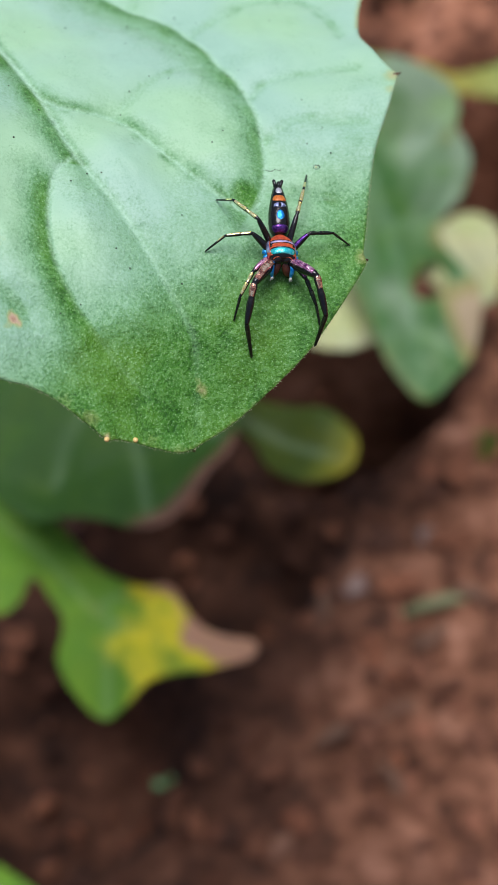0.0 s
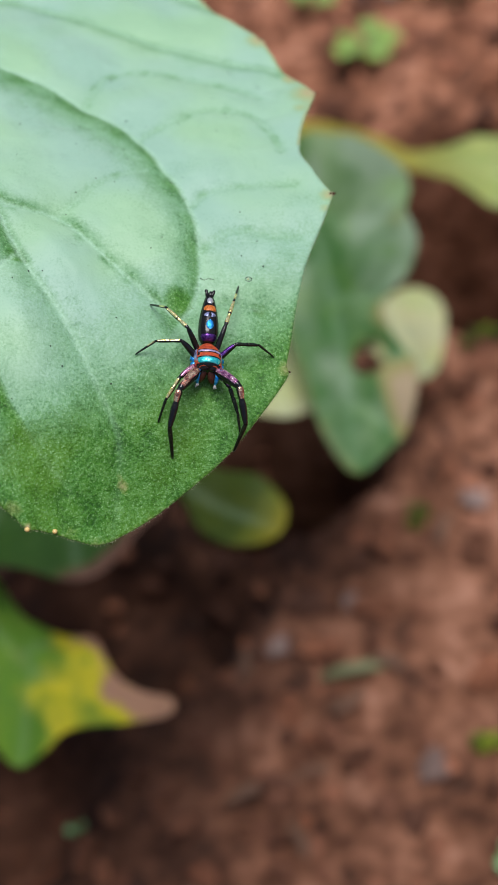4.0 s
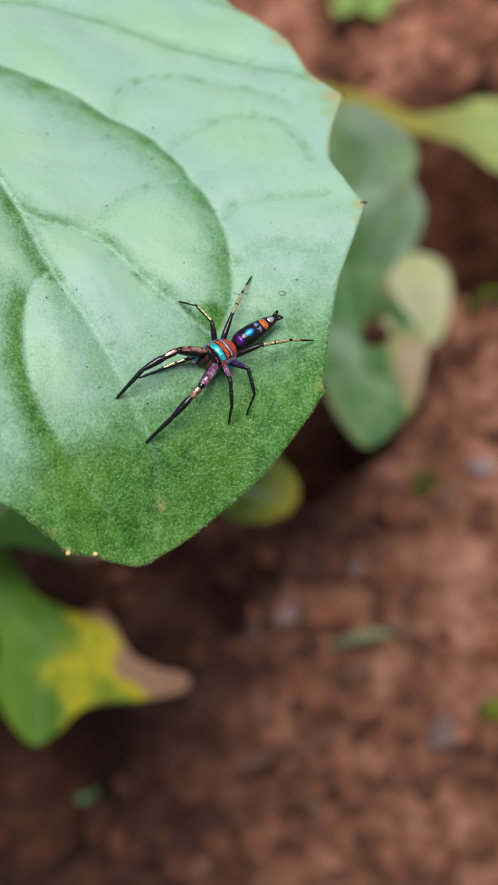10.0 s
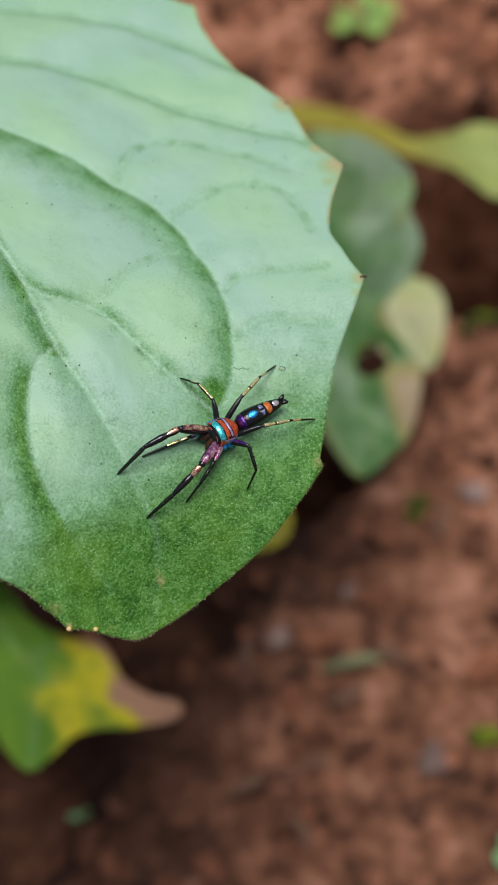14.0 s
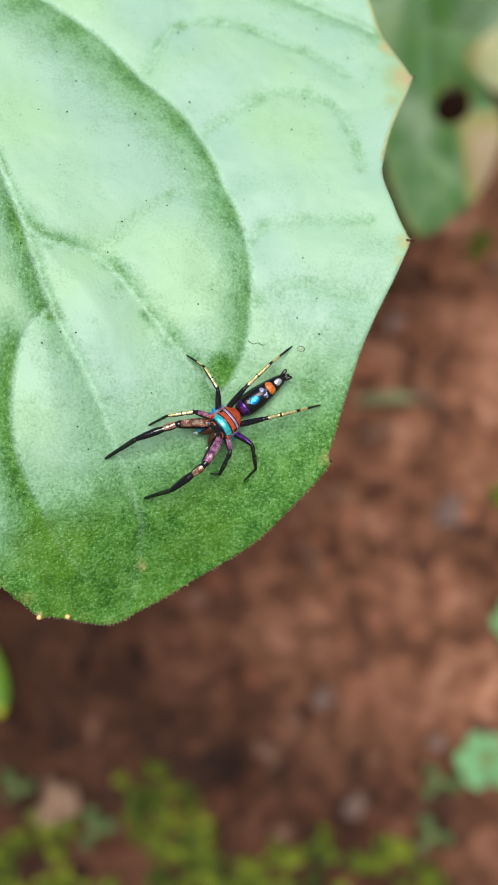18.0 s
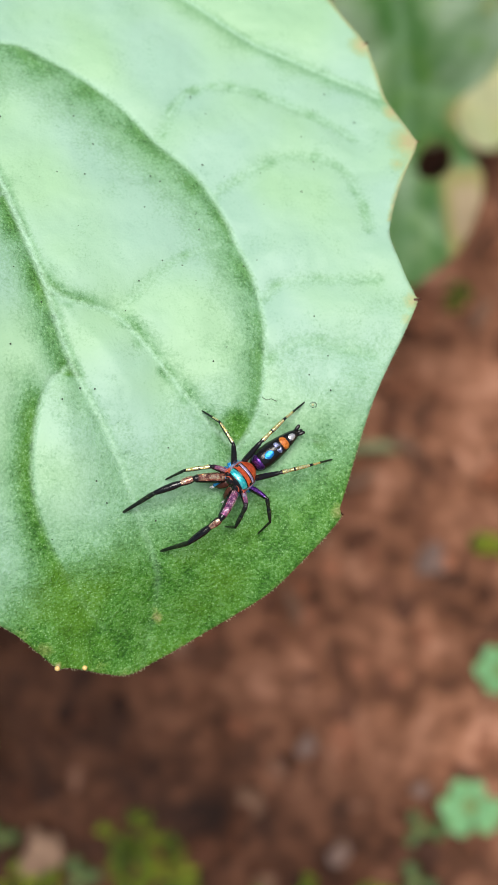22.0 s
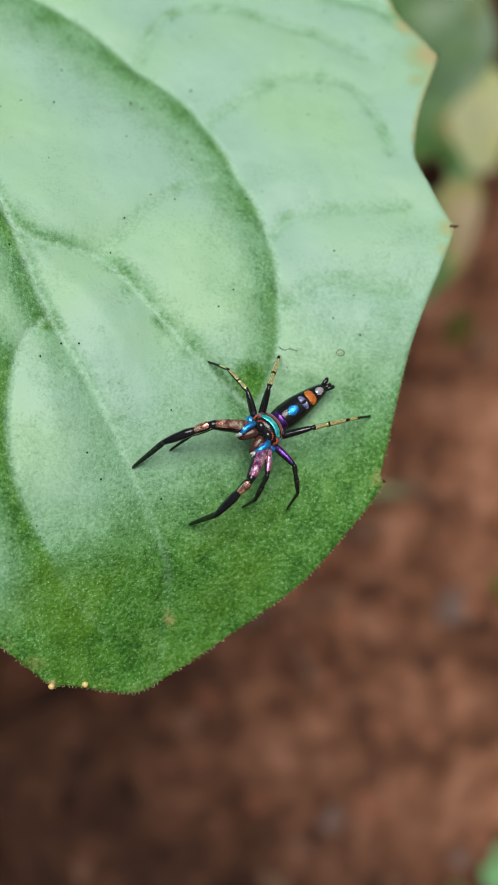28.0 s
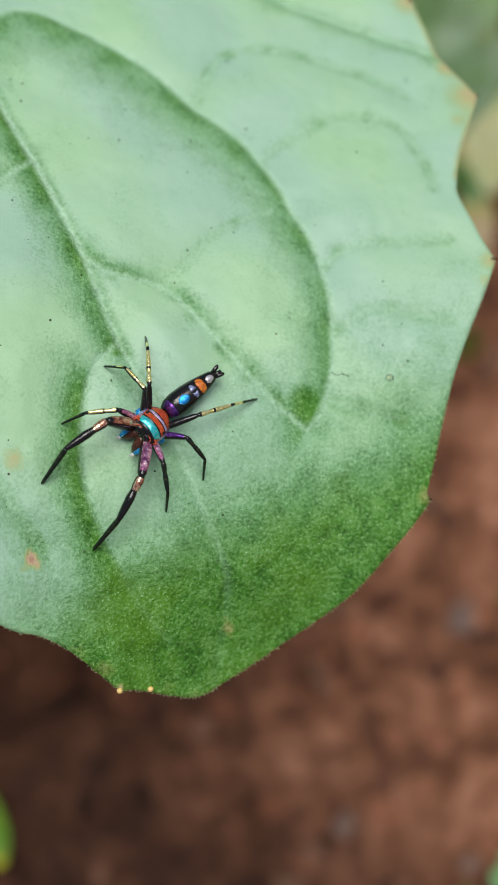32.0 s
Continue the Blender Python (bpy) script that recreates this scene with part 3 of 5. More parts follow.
def clods(number, seed):
    """Clods of earth half sunk in the ground: a few shapes, strewn and turned."""
    r = np.random.default_rng(seed)
    shapes = []
    for k in range(8):
        bm = ball(bmesh.new(), (0, 0, 0), 1.0, (1, 0.85, 0.6), 2, 0.75, k + 60)
        me = bpy.data.meshes.new("clod")
        bm.to_mesh(me)
        bm.free()
        me.materials.append(CLOD)
        shapes.append(me)
    for k in range(number):
        x, y = r.uniform(-0.075, 0.06), r.uniform(0.012, 0.25)
        size = 0.0012 + 0.0032 * r.random() ** 2
        ob = new("clod", shapes[k % 8])
        ob.parent = earth
        ob.matrix_basis = pose(x, y, soil_height(x, y) + 0.12 * size, r.uniform(-30, 30), r.uniform(-30, 30), r.uniform(0, 360)) @ Matrix.Diagonal((size, size * r.uniform(0.6, 1.1), size * r.uniform(0.6, 1.1), 1))


clods(290, 8)


def stone(name, x, y, size, material, label, category="stone", squash=(1, 0.8, 0.6), seed=0, level=3):
    bm = ball(bmesh.new(), (0, 0, 0), size, squash, level, 0.8, seed)
    ob = part(name, bm, material)
    ob.matrix_basis = pose(x, y, soil_height(x, y) + size * squash[2] * 0.45, 0, 0, seed * 47)
    return tagged(ob, label, category)


for k, (x, y, r) in enumerate(((0.0115, 0.0235, 0.0024), (-0.003, -0.0215, 0.0018))):
    stone("stone", x, y, r, STONE, "small greyish stone half sunk in soil", seed=k + 1)
stone("stone", -0.049, -0.022, 0.0036, TAN_ROCK, "tan stone among moss cushions", seed=5)
for k, (x, y, r) in enumerate(((0.0033, 0.0568, 0.0021), (0.0266, 0.07, 0.0024), (0.033, 0.224, 0.0055), (-0.0105, 0.05, 0.0019))):
    stone("pebble", x, y, r, WHITE_STONE, "small pale pebble on the soil", "pebble", seed=k + 9)
for k, (x, y, r) in enumerate(((-0.0294, 0.0098, 0.0023), (-0.0448, -0.011, 0.0018), (-0.0129, -0.0089, 0.0021), (-0.0003, -0.0142, 0.0015), (-0.018, 0.047, 0.0018))):
    stone("bark_chip", x, y, r, CHIP, "orange-brown chip of bark on the soil", "bark chip", (1, 0.6, 0.35), seed=k + 20)
for k, (x, y, r) in enumerate(((-0.0024, -0.0204, 0.0014), (-0.017, -0.0141, 0.0021), (-0.0143, -0.0261, 0.0016))):
    stone("pebble", x, y, r, TWIG, "small tan pebble among the crumbs", "pebble", seed=k + 40)
for k, (x, y, r) in enumerate(((-0.0081, -0.0053, 0.0018), (0.0096, -0.0114, 0.0017))):
    stone("stone", x, y, r, STONE, "small bluish-grey stone among the crumbs", seed=k + 44)
for k, (x, y, ln, turn) in enumerate(((-0.0157, 0.0251, 0.012, 16), (-0.0074, 0.028, 0.006, 25), (-0.0002, 0.0381, 0.007, 30), (-0.011, 0.0172, 0.008, 100), (-0.0161, 0.049, 0.006, 60), (0.0075, 0.0435, 0.006, -40), (0.0209, 0.0661, 0.007, 70))):
    bm = tube(bmesh.new(), [Vector((ln * (q - 0.5), 0.0006 * math.sin(5 * q + k), 0.0004 * math.sin(3 * q))) for q in (0, 0.2, 0.4, 0.6, 0.8, 1)], [0.0006, 0.0011, 0.0012, 0.001, 0.001, 0.0005], 8)
    twig = tagged(part("twig", bm, TWIG), "short brown bit of twig lying on the soil", "twig")
    twig.matrix_basis = pose(x, y, soil_height(x, y) + 0.0007, 0, 0, turn)
bm = tube(bmesh.new(), [Vector((-0.006, 0, 0.0006)), Vector((-0.002, 0.0002, 0.0012)), Vector((0.002, 0, 0.0012)), Vector((0.0062, -0.0004, 0.0008))], [0.0008, 0.0011, 0.0011, 0.0006], 8)
straw = tagged(part("straw", bm, STRAW), "short pale green straw lying on the soil", "straw")
straw.matrix_basis = pose(0.0022, 0.0435, soil_height(0.0022, 0.0435) + 0.0005, 0, 0, 4)


# ---- the main plant: one broad leaf carries the spider ----
LEAF_AT = Matrix(((0.971, 0.0, 0.238, 0.0), (0.043, 0.983, -0.177, 0.0), (-0.234, 0.182, 0.955, 0.13925), (0, 0, 0, 1)))
LEAF_AT = Matrix.LocRotScale(LEAF_AT.translation, LEAF_AT.to_3x3().to_quaternion(), None)
SHAPE = (-0.62007, -0.03261, 0.05742, 0.00549, 0.00309, -0.01423)


def leaf_form(u, v):
    """The leaf's broad curve (mm): domed along its length, trough-like across."""
    uc, vc = np.clip(u, -24, 9), np.clip(v, -18, 12)
    c0, c1, c2, c3, c4, c5 = SHAPE
    w = c0 + c1 * uc + c2 * vc + c3 * uc * uc + c4 * uc * vc + c5 * vc * vc
    w = w - 1.7 * np.exp(-(((u + 7.5) / 5.5) ** 2 + ((v + 15.5) / 4.5) ** 2))
    return w + (c2 + c4 * uc + 2 * c5 * vc) * (v - vc) + (c1 + 2 * c3 * uc + c4 * vc) * (u - uc)


MIDRIB = [(-33, 46), (-28, 33), (-24, 22.5), (-21.9, 17.2), (-20.1, 13.3), (-17.6, 7.5), (-15.6, 1.9), (-13.0, -2.9), (-11.2, -7.3), (-9.7, -11.6), (-10.5, -16.8)]
SIDE_VEINS = [
    [(-24, 22.5), (-21, 25), (-17.4, 24.1), (-13.6, 21.7), (-10.2, 18.4), (-6.9, 15.1), (-4.8, 10.8), (-3.4, 7.0), (-3.1, 2.4), (-3.7, -1.0), (-4.9, -3.0)],
    [(-17.6, 7.5), (-16.4, 6.2), (-12.9, 5.3), (-10.5, 2.9), (-8.3, 0.3), (-6.4, -1.7), (-4.9, -3.0)],
    [(-15.6, 1.9), (-17.2, 0), (-17.8, -3.2), (-17.7, -6.2), (-16.7, -9.2), (-14.8, -12.5), (-13, -14.5)],
    [(-27, 31), (-21, 34), (-14, 33.5), (-8, 30.5), (-3, 27), (1.5, 25), (5.5, 23)],
    [(-29, 36), (-22, 41), (-14, 41.5), (-7, 39.5), (-2, 36), (2, 32.5)],
    [(-10.2, 18.4), (-8.0, 22.5), (-4, 23), (0, 21.5), (3.5, 19.5)],
    [(-6.4, 14.5), (-2.6, 17.3), (0.4, 17.9), (3.0, 16.4), (4.2, 12.5)],
    [(-3.4, 7.0), (-1.5, 8.4), (1.5, 8.6), (4.5, 8.8)],
    [(-3.1, 2.9), (-0.6, 4.3), (2.0, 3.8), (3.9, 3.6)],
    [(-3.7, -1.0), (-1.5, -2.0), (1.0, -2.4)],
    [(-20.1, 13.3), (-24, 9), (-25, 3), (-23.5, -4), (-20, -9.5)],
    [(-24, 22.5), (-30, 17), (-33, 9), (-32, 0)],
    [(-28, 33), (-34, 28), (-38, 20)],
    [(-12.9, 5.3), (-9.5, 9), (-6, 10.8)],
]
MARGIN = [(-11.3, -17.4), (-9.7, -16.6), (-7.9, -15.6), (-6.7, -14.85), (-4.5, -13.5), (-2.2, -11.9), (0.05, -9.6), (1.45, -8.0), (2.1, -7.05), (1.95, -6.6),
          (2.4, -5.0), (3.1, -2.4), (4.2, 1.0), (5.9, 4.6), (7.0, 7.1), (6.9, 7.6), (6.2, 9.3), (5.5, 11.6), (5.6, 13.0), (6.3, 15.5), (7.75, 18.9), (7.6, 19.6),
          (6.0, 23.0), (5.0, 26.9), (4.6, 27.6), (1.7, 32.6), (-0.4, 37.9), (-0.8, 41.5), (-1.2, 41.9), (-2.8, 43.2), (-3.4, 45.7), (-7.8, 45.6), (-10.4, 45.2),
          (-12.4, 47.2), (-18, 50.5), (-25, 51), (-31, 49), (-33.5, 46.5), (-36.5, 43), (-39.5, 35), (-40.5, 26), (-39, 16), (-36, 5), (-31.5, -4), (-27, -10.3),
          (-22.3, -13.5), (-20.2, -14.1), (-18.6, -14.9), (-17.2, -16.0), (-15.9, -17.0), (-15.4, -16.95), (-14.2, -17.1), (-12.8, -17.35)]
rib_lines = [np.array([(p.x, p.y) for p in catmull([(*q, 0) for q in line], 0.8, closed=False)]) for line in [MIDRIB] + SIDE_VEINS]


def signed_to(xy, line):
    """Distance to a polyline, positive on its left side."""
    best, side = np.full(len(xy), 1e9), np.ones(len(xy))
    for a, b in zip(line[:-1], line[1:]):
        ab = b - a
        s = np.clip(((xy - a) @ ab) / max(ab @ ab, 1e-12), 0, 1)
        off = xy - (a + s[:, None] * ab)
        d = np.linalg.norm(off, axis=1)
        near = d < best
        best = np.where(near, d, best)
        side = np.where(near, np.sign(ab[0] * off[:, 1] - ab[1] * off[:, 0]), side)
    return best * side


def vein_fields(u, v):
    """Distances to the midrib, the main side veins and the fine veins."""
    xy = np.stack([u, v], 1)
    d_mid = distance_to(xy, rib_lines[0])
    d_main = np.full(len(xy), 1e9)
    d_fine = np.full(len(xy), 1e9)
    for k, line in enumerate(rib_lines[1:]):
        d = distance_to(xy, line)
        if k in (0, 1, 2, 3, 4, 10, 11, 12):
            d_main = np.minimum(d_main, d)
        else:
            d_fine = np.minimum(d_fine, d)
    return d_mid, d_main, d_fine


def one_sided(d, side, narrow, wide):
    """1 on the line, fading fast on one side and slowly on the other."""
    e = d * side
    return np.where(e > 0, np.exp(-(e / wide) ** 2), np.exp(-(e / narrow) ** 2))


def leaf_relief(u, v):
    d_mid, d_main, d_fine = vein_fields(u, v)
    puff = 0.58 * (1 - np.exp(-(np.minimum(d_mid, d_main) / 2.2) ** 1.3)) + 0.3 * (1 - np.exp(-(d_fine / 1.3) ** 1.3))
    groove = 0.12 * np.exp(-(d_mid / 0.3) ** 2) + 0.07 * np.exp(-(d_main / 0.22) ** 2)
    calm = np.clip((v + 15.0) / 11.0, 0.2, 1.0)
    return (puff - 0.6 - groove) * calm + 0.25 * (1 - calm), d_mid, d_main, d_fine


def leaf_height(u, v):
    """The leaf's upper skin at one place (mm)."""
    a, b = np.array([u], float), np.array([v], float)
    return float((leaf_form(a, b) + leaf_relief(a, b)[0])[0])


def main_lift(xy):
    u, v = xy[:, 0], xy[:, 1]
    relief, d_mid, d_main, d_fine = leaf_relief(u, v)
    lumps = np.array([noise.noise(Vector((a * 0.35, b * 0.35, 2.0))) * 0.22 + noise.noise(Vector((a * 1.4, b * 1.4, 5.0))) * 0.05 for a, b in xy.tolist()])
    z = leaf_form(u, v) + relief + lumps
    vein = np.maximum(np.clip(0.56 + v / 26, 0.05, 0.9) * np.exp(-(d_mid / 0.21) ** 2), 0.65 * np.clip((v + 11) / 9, 0.12, 1) * np.exp(-(d_main / 0.15) ** 2))
    vein = np.maximum(vein, 0.26 * np.exp(-(d_fine / 0.1) ** 2))
    # the whitish bloom is thinner beside the veins and fades out towards the tip
    soft = np.array([noise.noise(Vector((a * 0.16, b * 0.16, 9.0))) for a, b in xy.tolist()])
    patchy = np.array([noise.noise(Vector((a * 0.5, b * 0.5, 4.0))) for a, b in xy.tolist()])
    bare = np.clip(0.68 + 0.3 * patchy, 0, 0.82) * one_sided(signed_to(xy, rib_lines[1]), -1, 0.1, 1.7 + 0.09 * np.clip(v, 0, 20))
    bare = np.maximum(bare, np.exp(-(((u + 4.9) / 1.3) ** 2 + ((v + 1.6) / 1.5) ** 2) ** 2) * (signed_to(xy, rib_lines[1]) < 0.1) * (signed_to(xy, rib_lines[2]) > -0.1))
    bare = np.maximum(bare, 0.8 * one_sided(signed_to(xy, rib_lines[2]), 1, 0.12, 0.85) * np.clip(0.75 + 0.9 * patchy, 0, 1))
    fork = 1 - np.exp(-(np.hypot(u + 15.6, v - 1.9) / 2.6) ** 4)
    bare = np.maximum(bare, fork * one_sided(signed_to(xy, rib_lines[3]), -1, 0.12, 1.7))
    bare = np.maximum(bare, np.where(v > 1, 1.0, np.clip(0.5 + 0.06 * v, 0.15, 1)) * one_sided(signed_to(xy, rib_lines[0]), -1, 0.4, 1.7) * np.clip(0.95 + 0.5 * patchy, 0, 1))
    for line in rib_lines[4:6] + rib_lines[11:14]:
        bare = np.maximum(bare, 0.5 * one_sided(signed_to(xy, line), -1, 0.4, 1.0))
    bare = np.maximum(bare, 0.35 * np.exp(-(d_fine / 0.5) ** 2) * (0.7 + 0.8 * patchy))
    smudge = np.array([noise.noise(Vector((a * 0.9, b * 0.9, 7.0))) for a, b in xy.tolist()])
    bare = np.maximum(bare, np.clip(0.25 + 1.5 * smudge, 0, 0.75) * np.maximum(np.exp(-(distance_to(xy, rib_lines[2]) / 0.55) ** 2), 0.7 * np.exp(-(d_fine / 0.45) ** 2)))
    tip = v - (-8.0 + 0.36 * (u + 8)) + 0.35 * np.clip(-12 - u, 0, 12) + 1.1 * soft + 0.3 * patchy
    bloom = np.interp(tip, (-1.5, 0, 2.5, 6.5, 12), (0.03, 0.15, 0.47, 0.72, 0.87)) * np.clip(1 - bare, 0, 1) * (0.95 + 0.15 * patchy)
    rim = np.array([(p.x, p.y) for p in catmull([(*p, 0) for p in MARGIN], 0.8)])
    near = distance_to(xy, np.vstack([rim, rim[:1]]))
    age = np.where((v > 13) & (u > -6), 0.42, 0.2) * np.exp(-(near / 0.34) ** 2)
    ragged = np.array([noise.noise(Vector((a * 2.1, b * 2.1, 1.0))) for a, b in xy.tolist()])
    for cu, cv, r, k in ((-9.6, -13.7, 0.45, 0.42), (-7.6, -16.1, 0.6, 0.5), (1.9, -6.8, 0.7, 0.36), (7.4, 19.2, 1.6, 0.5), (6.4, 17.4, 0.8, 0.34), (6.6, 21.4, 0.8, 0.38), (6.8, 7.2, 0.8, 0.44), (6.3, 5.9, 0.6, 0.34), (4.6, 27.2, 1.1, 0.48), (-13.2, -16.9, 0.8, 0.2), (-18.2, -14.8, 0.8, 0.2), (-16.8, -15.8, 0.7, 0.28), (-20.6, -10.2, 0.42, 0.85),
                         (-21.5, -5.0, 0.7, 0.42), (-15.9, -16.9, 0.3, 0.6), (-11.5, -17.6, 0.6, 0.34), (6.4, 21.8, 0.8, 0.5)):
        dd = np.hypot(u - cu, v - cv) * (1 + (0.15 if cu > 0 else 0.6) * ragged)
        age = np.maximum(age, k * np.exp(-(dd / r) ** 2))
    return z, {"bloom": bloom, "vein": vein, "age": age}


plant = tagged(empty("broadleaf_plant", pose(-0.045, 0.13, soil_height(-0.045, 0.13))), "green broad-leaved plant with a pale-bloomed leaf held over soil", "plant")


def under(ob, parent, m):
    """Sets the world pose m for a part of a thing that stands unturned."""
    ob.matrix_basis = parent.matrix_basis.inverted() @ m
    return ob


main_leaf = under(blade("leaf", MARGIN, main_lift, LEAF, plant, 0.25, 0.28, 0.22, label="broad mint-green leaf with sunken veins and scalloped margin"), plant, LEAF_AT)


def on_leaf(u, v, h=0.0):
    return Vector((u, v, leaf_height(u, v) + h)) * MM


def rim_hairs():
    """Short pale bristles along the margin of the leaf."""
    bm = bmesh.new()
    pts = catmull([(*p, 0) for p in MARGIN], 0.2)
    for i, p in enumerate(pts):
        if p.x < -24 or rng.random() < 0.2:
            continue
        d = (pts[(i + 1) % len(pts)] - pts[i - 1]).normalized()
        out = Vector((d.y, -d.x, 0))
        a = on_leaf(p.x, p.y, -0.1)
        tip = a + (out * rng.uniform(0.04, 0.15) + d * rng.uniform(-0.12, 0.12) + Vector((0, 0, rng.uniform(-0.05, 0.12)))) * MM
        tube(bm, [a, a.lerp(tip, 0.5), tip], [0.028 * MM, 0.02 * MM, 0.008 * MM], 4)
    ob = part("margin_hairs", bm, HAIR, main_leaf, "fine pale bristles along the leaf margin")
    ob["kind"] = "stuff"


rim_hairs()
bm = bmesh.new()
rib_path = [on_leaf(u, v, -0.45) for u, v in MIDRIB]
tube(bm, rib_path, [1.1 * MM, 1.0 * MM, 0.9 * MM, 0.8 * MM, 0.75 * MM, 0.65 * MM, 0.55 * MM, 0.45 * MM, 0.35 * MM, 0.25 * MM, 0.1 * MM], 8)
for v in bm.verts:
    v.co.z -= 0.75 * MM
part("midrib", bm, STEM, main_leaf, "pale green midrib under the leaf")
for u, v in ((-15.95, -17.0), (-14.2, -16.95)):
    bm = ball(bmesh.new(), on_leaf(u, v, 0.05), 0.17 * MM, (1, 1, 0.8), 2, 0.1, int(u))
    part("bead", bm, EGG, main_leaf, "tiny amber bead on the leaf margin")
for u, v, du, dv in ((6.95, 7.3, 0.42, 0.02), (7.65, 19.25, 0.46, 0.06), (2.0, -6.9, 0.24, -0.12), (4.7, 27.3, 0.36, 0.15), (-1.05, 41.7, 0.2, 0.2)):
    bm = tube(bmesh.new(), [on_leaf(u - 0.3 * du, v - 0.3 * dv, -0.14), on_leaf(u, v, -0.12), on_leaf(u, v, -0.08) + Vector((0.9 * du, 0.9 * dv, 0.1)) * MM], [0.15 * MM, 0.14 * MM, 0.03 * MM], 6)
    part("tooth", bm, BROWN, main_leaf, "dark brown tooth of the margin")
for k in range(90):
    u, v = rng.uniform(-23, 5), rng.uniform(-10, 26)
    if u > -3 + 0.25 * v + 4:
        continue
    bm = ball(bmesh.new(), on_leaf(u, v, 0.01), rng.uniform(0.035, 0.075) * MM, (1, 1, 0.6), 1, 0.2, k)
    part("speck", bm, SPECK, main_leaf)
bm = bmesh.new()
for a in range(14):
    c, s = math.cos(a * 0.449), math.sin(a * 0.449)
    ball(bm, on_leaf(0.0 + 0.22 * c, 0.0 + 0.17 * s, 0.01), 0.04 * MM, (1, 1, 0.7), 1)
part("blister", bm, SPECK, main_leaf, "small dark ring-shaped blister on the leaf")
part("droplet", ball(bmesh.new(), on_leaf(-0.02, 0.02, 0.0), 0.1 * MM, (1, 1, 0.5), 2), HAIR, main_leaf, "pale swollen middle of the blister")
crack = catmull([(-3.3, 0.5, 0), (-3.0, 0.28, 0), (-2.7, 0.36, 0), (-2.4, 0.2, 0), (-2.1, 0.3, 0), (-1.8, 0.02, 0), (-1.5, 0.08, 0), (-1.2, -0.12, 0)], 0.15, closed=False)
part("crack", tube(bmesh.new(), [on_leaf(q.x, q.y, 0.0) for q in crack], [0.02 * MM] * len(crack), 5), SPECK, main_leaf, "thin dark crack in the leaf skin")

bm = bmesh.new()
base = LEAF_AT @ on_leaf(-33, 46, -1.2)
stem_path = [Vector((0, 0, -0.004)), Vector((0.001, -0.004, 0.03)), Vector((0.0035, -0.012, 0.07)), Vector((0.004, -0.018, 0.105))]
tube(bm, stem_path, [0.003, 0.0028, 0.0025, 0.0021], 10)
part("stem", bm, STEM, plant)
bm = bmesh.new()
joint = plant.matrix_basis @ stem_path[-1]
path = [joint, joint.lerp(base, 0.35) + Vector((0, 0, 0.014)), joint.lerp(base, 0.7) + Vector((0, 0, 0.012)), base]
tube(bm, [plant.matrix_basis.inverted() @ p for p in catmull([tuple(p) for p in path], 0.006, closed=False)], [0.0012] * len(catmull([tuple(p) for p in path], 0.006, closed=False)), 8)
part("petiole", bm, STEM, plant)


def petiole(parent, a, b, sag, r=0.001):
    mid = [Vector(a).lerp(Vector(b), s) + Vector((0, 0, sag * 4 * s * (1 - s))) for s in (0, 0.15, 0.3, 0.45, 0.6, 0.75, 0.9, 1)]
    inv = parent.matrix_basis.inverted()
    return part("petiole", tube(bmesh.new(), [inv @ p for p in mid], [r] * 8, 8), STEM, parent)


def simple_lift(z0, slope, wave, ribs, seed, age=None, bloom=0.3, origin=(0, 0)):
    """A tilted, wavy blade with a sunken midrib; its ageing is a function of place."""
    lines = [np.array([(p.x, p.y) for p in catmull([(*q, 0) for q in r], 2.0, closed=False)]) for r in ribs]

    def lift(xy):
        d = np.full(len(xy), 1e9)
        for line in lines:
            d = np.minimum(d, distance_to(xy, line))
        wob = np.array([noise.noise(Vector((x * 0.07, y * 0.07, seed))) * wave + noise.noise(Vector((x * 0.2, y * 0.2, seed + 3))) * wave * 0.35 for x, y in xy.tolist()])
        z = z0 + slope[0] * (xy[:, 0] - origin[0]) + slope[1] * (xy[:, 1] - origin[1]) + wob + 1.6 * (1 - np.exp(-(d / 3.5) ** 1.2))
        a = np.array([age(x, y) for x, y in xy.tolist()]) if age else np.zeros(len(xy))
        return z, {"bloom": np.array([bloom(x, y) for x, y in xy.tolist()]) if callable(bloom) else np.full(len(xy), bloom), "vein": 0.16 * np.exp(-(d / 0.6) ** 2), "age": a}
    return lift


def leaf_of(plant_ob, outline, lift, material, label, holes=(), spacing=1.3):
    ob = blade("leaf", outline, lift, material, plant_ob, spacing, 0.35, holes=holes, label=label)
    return under(ob, plant_ob, Matrix.Identity(4))


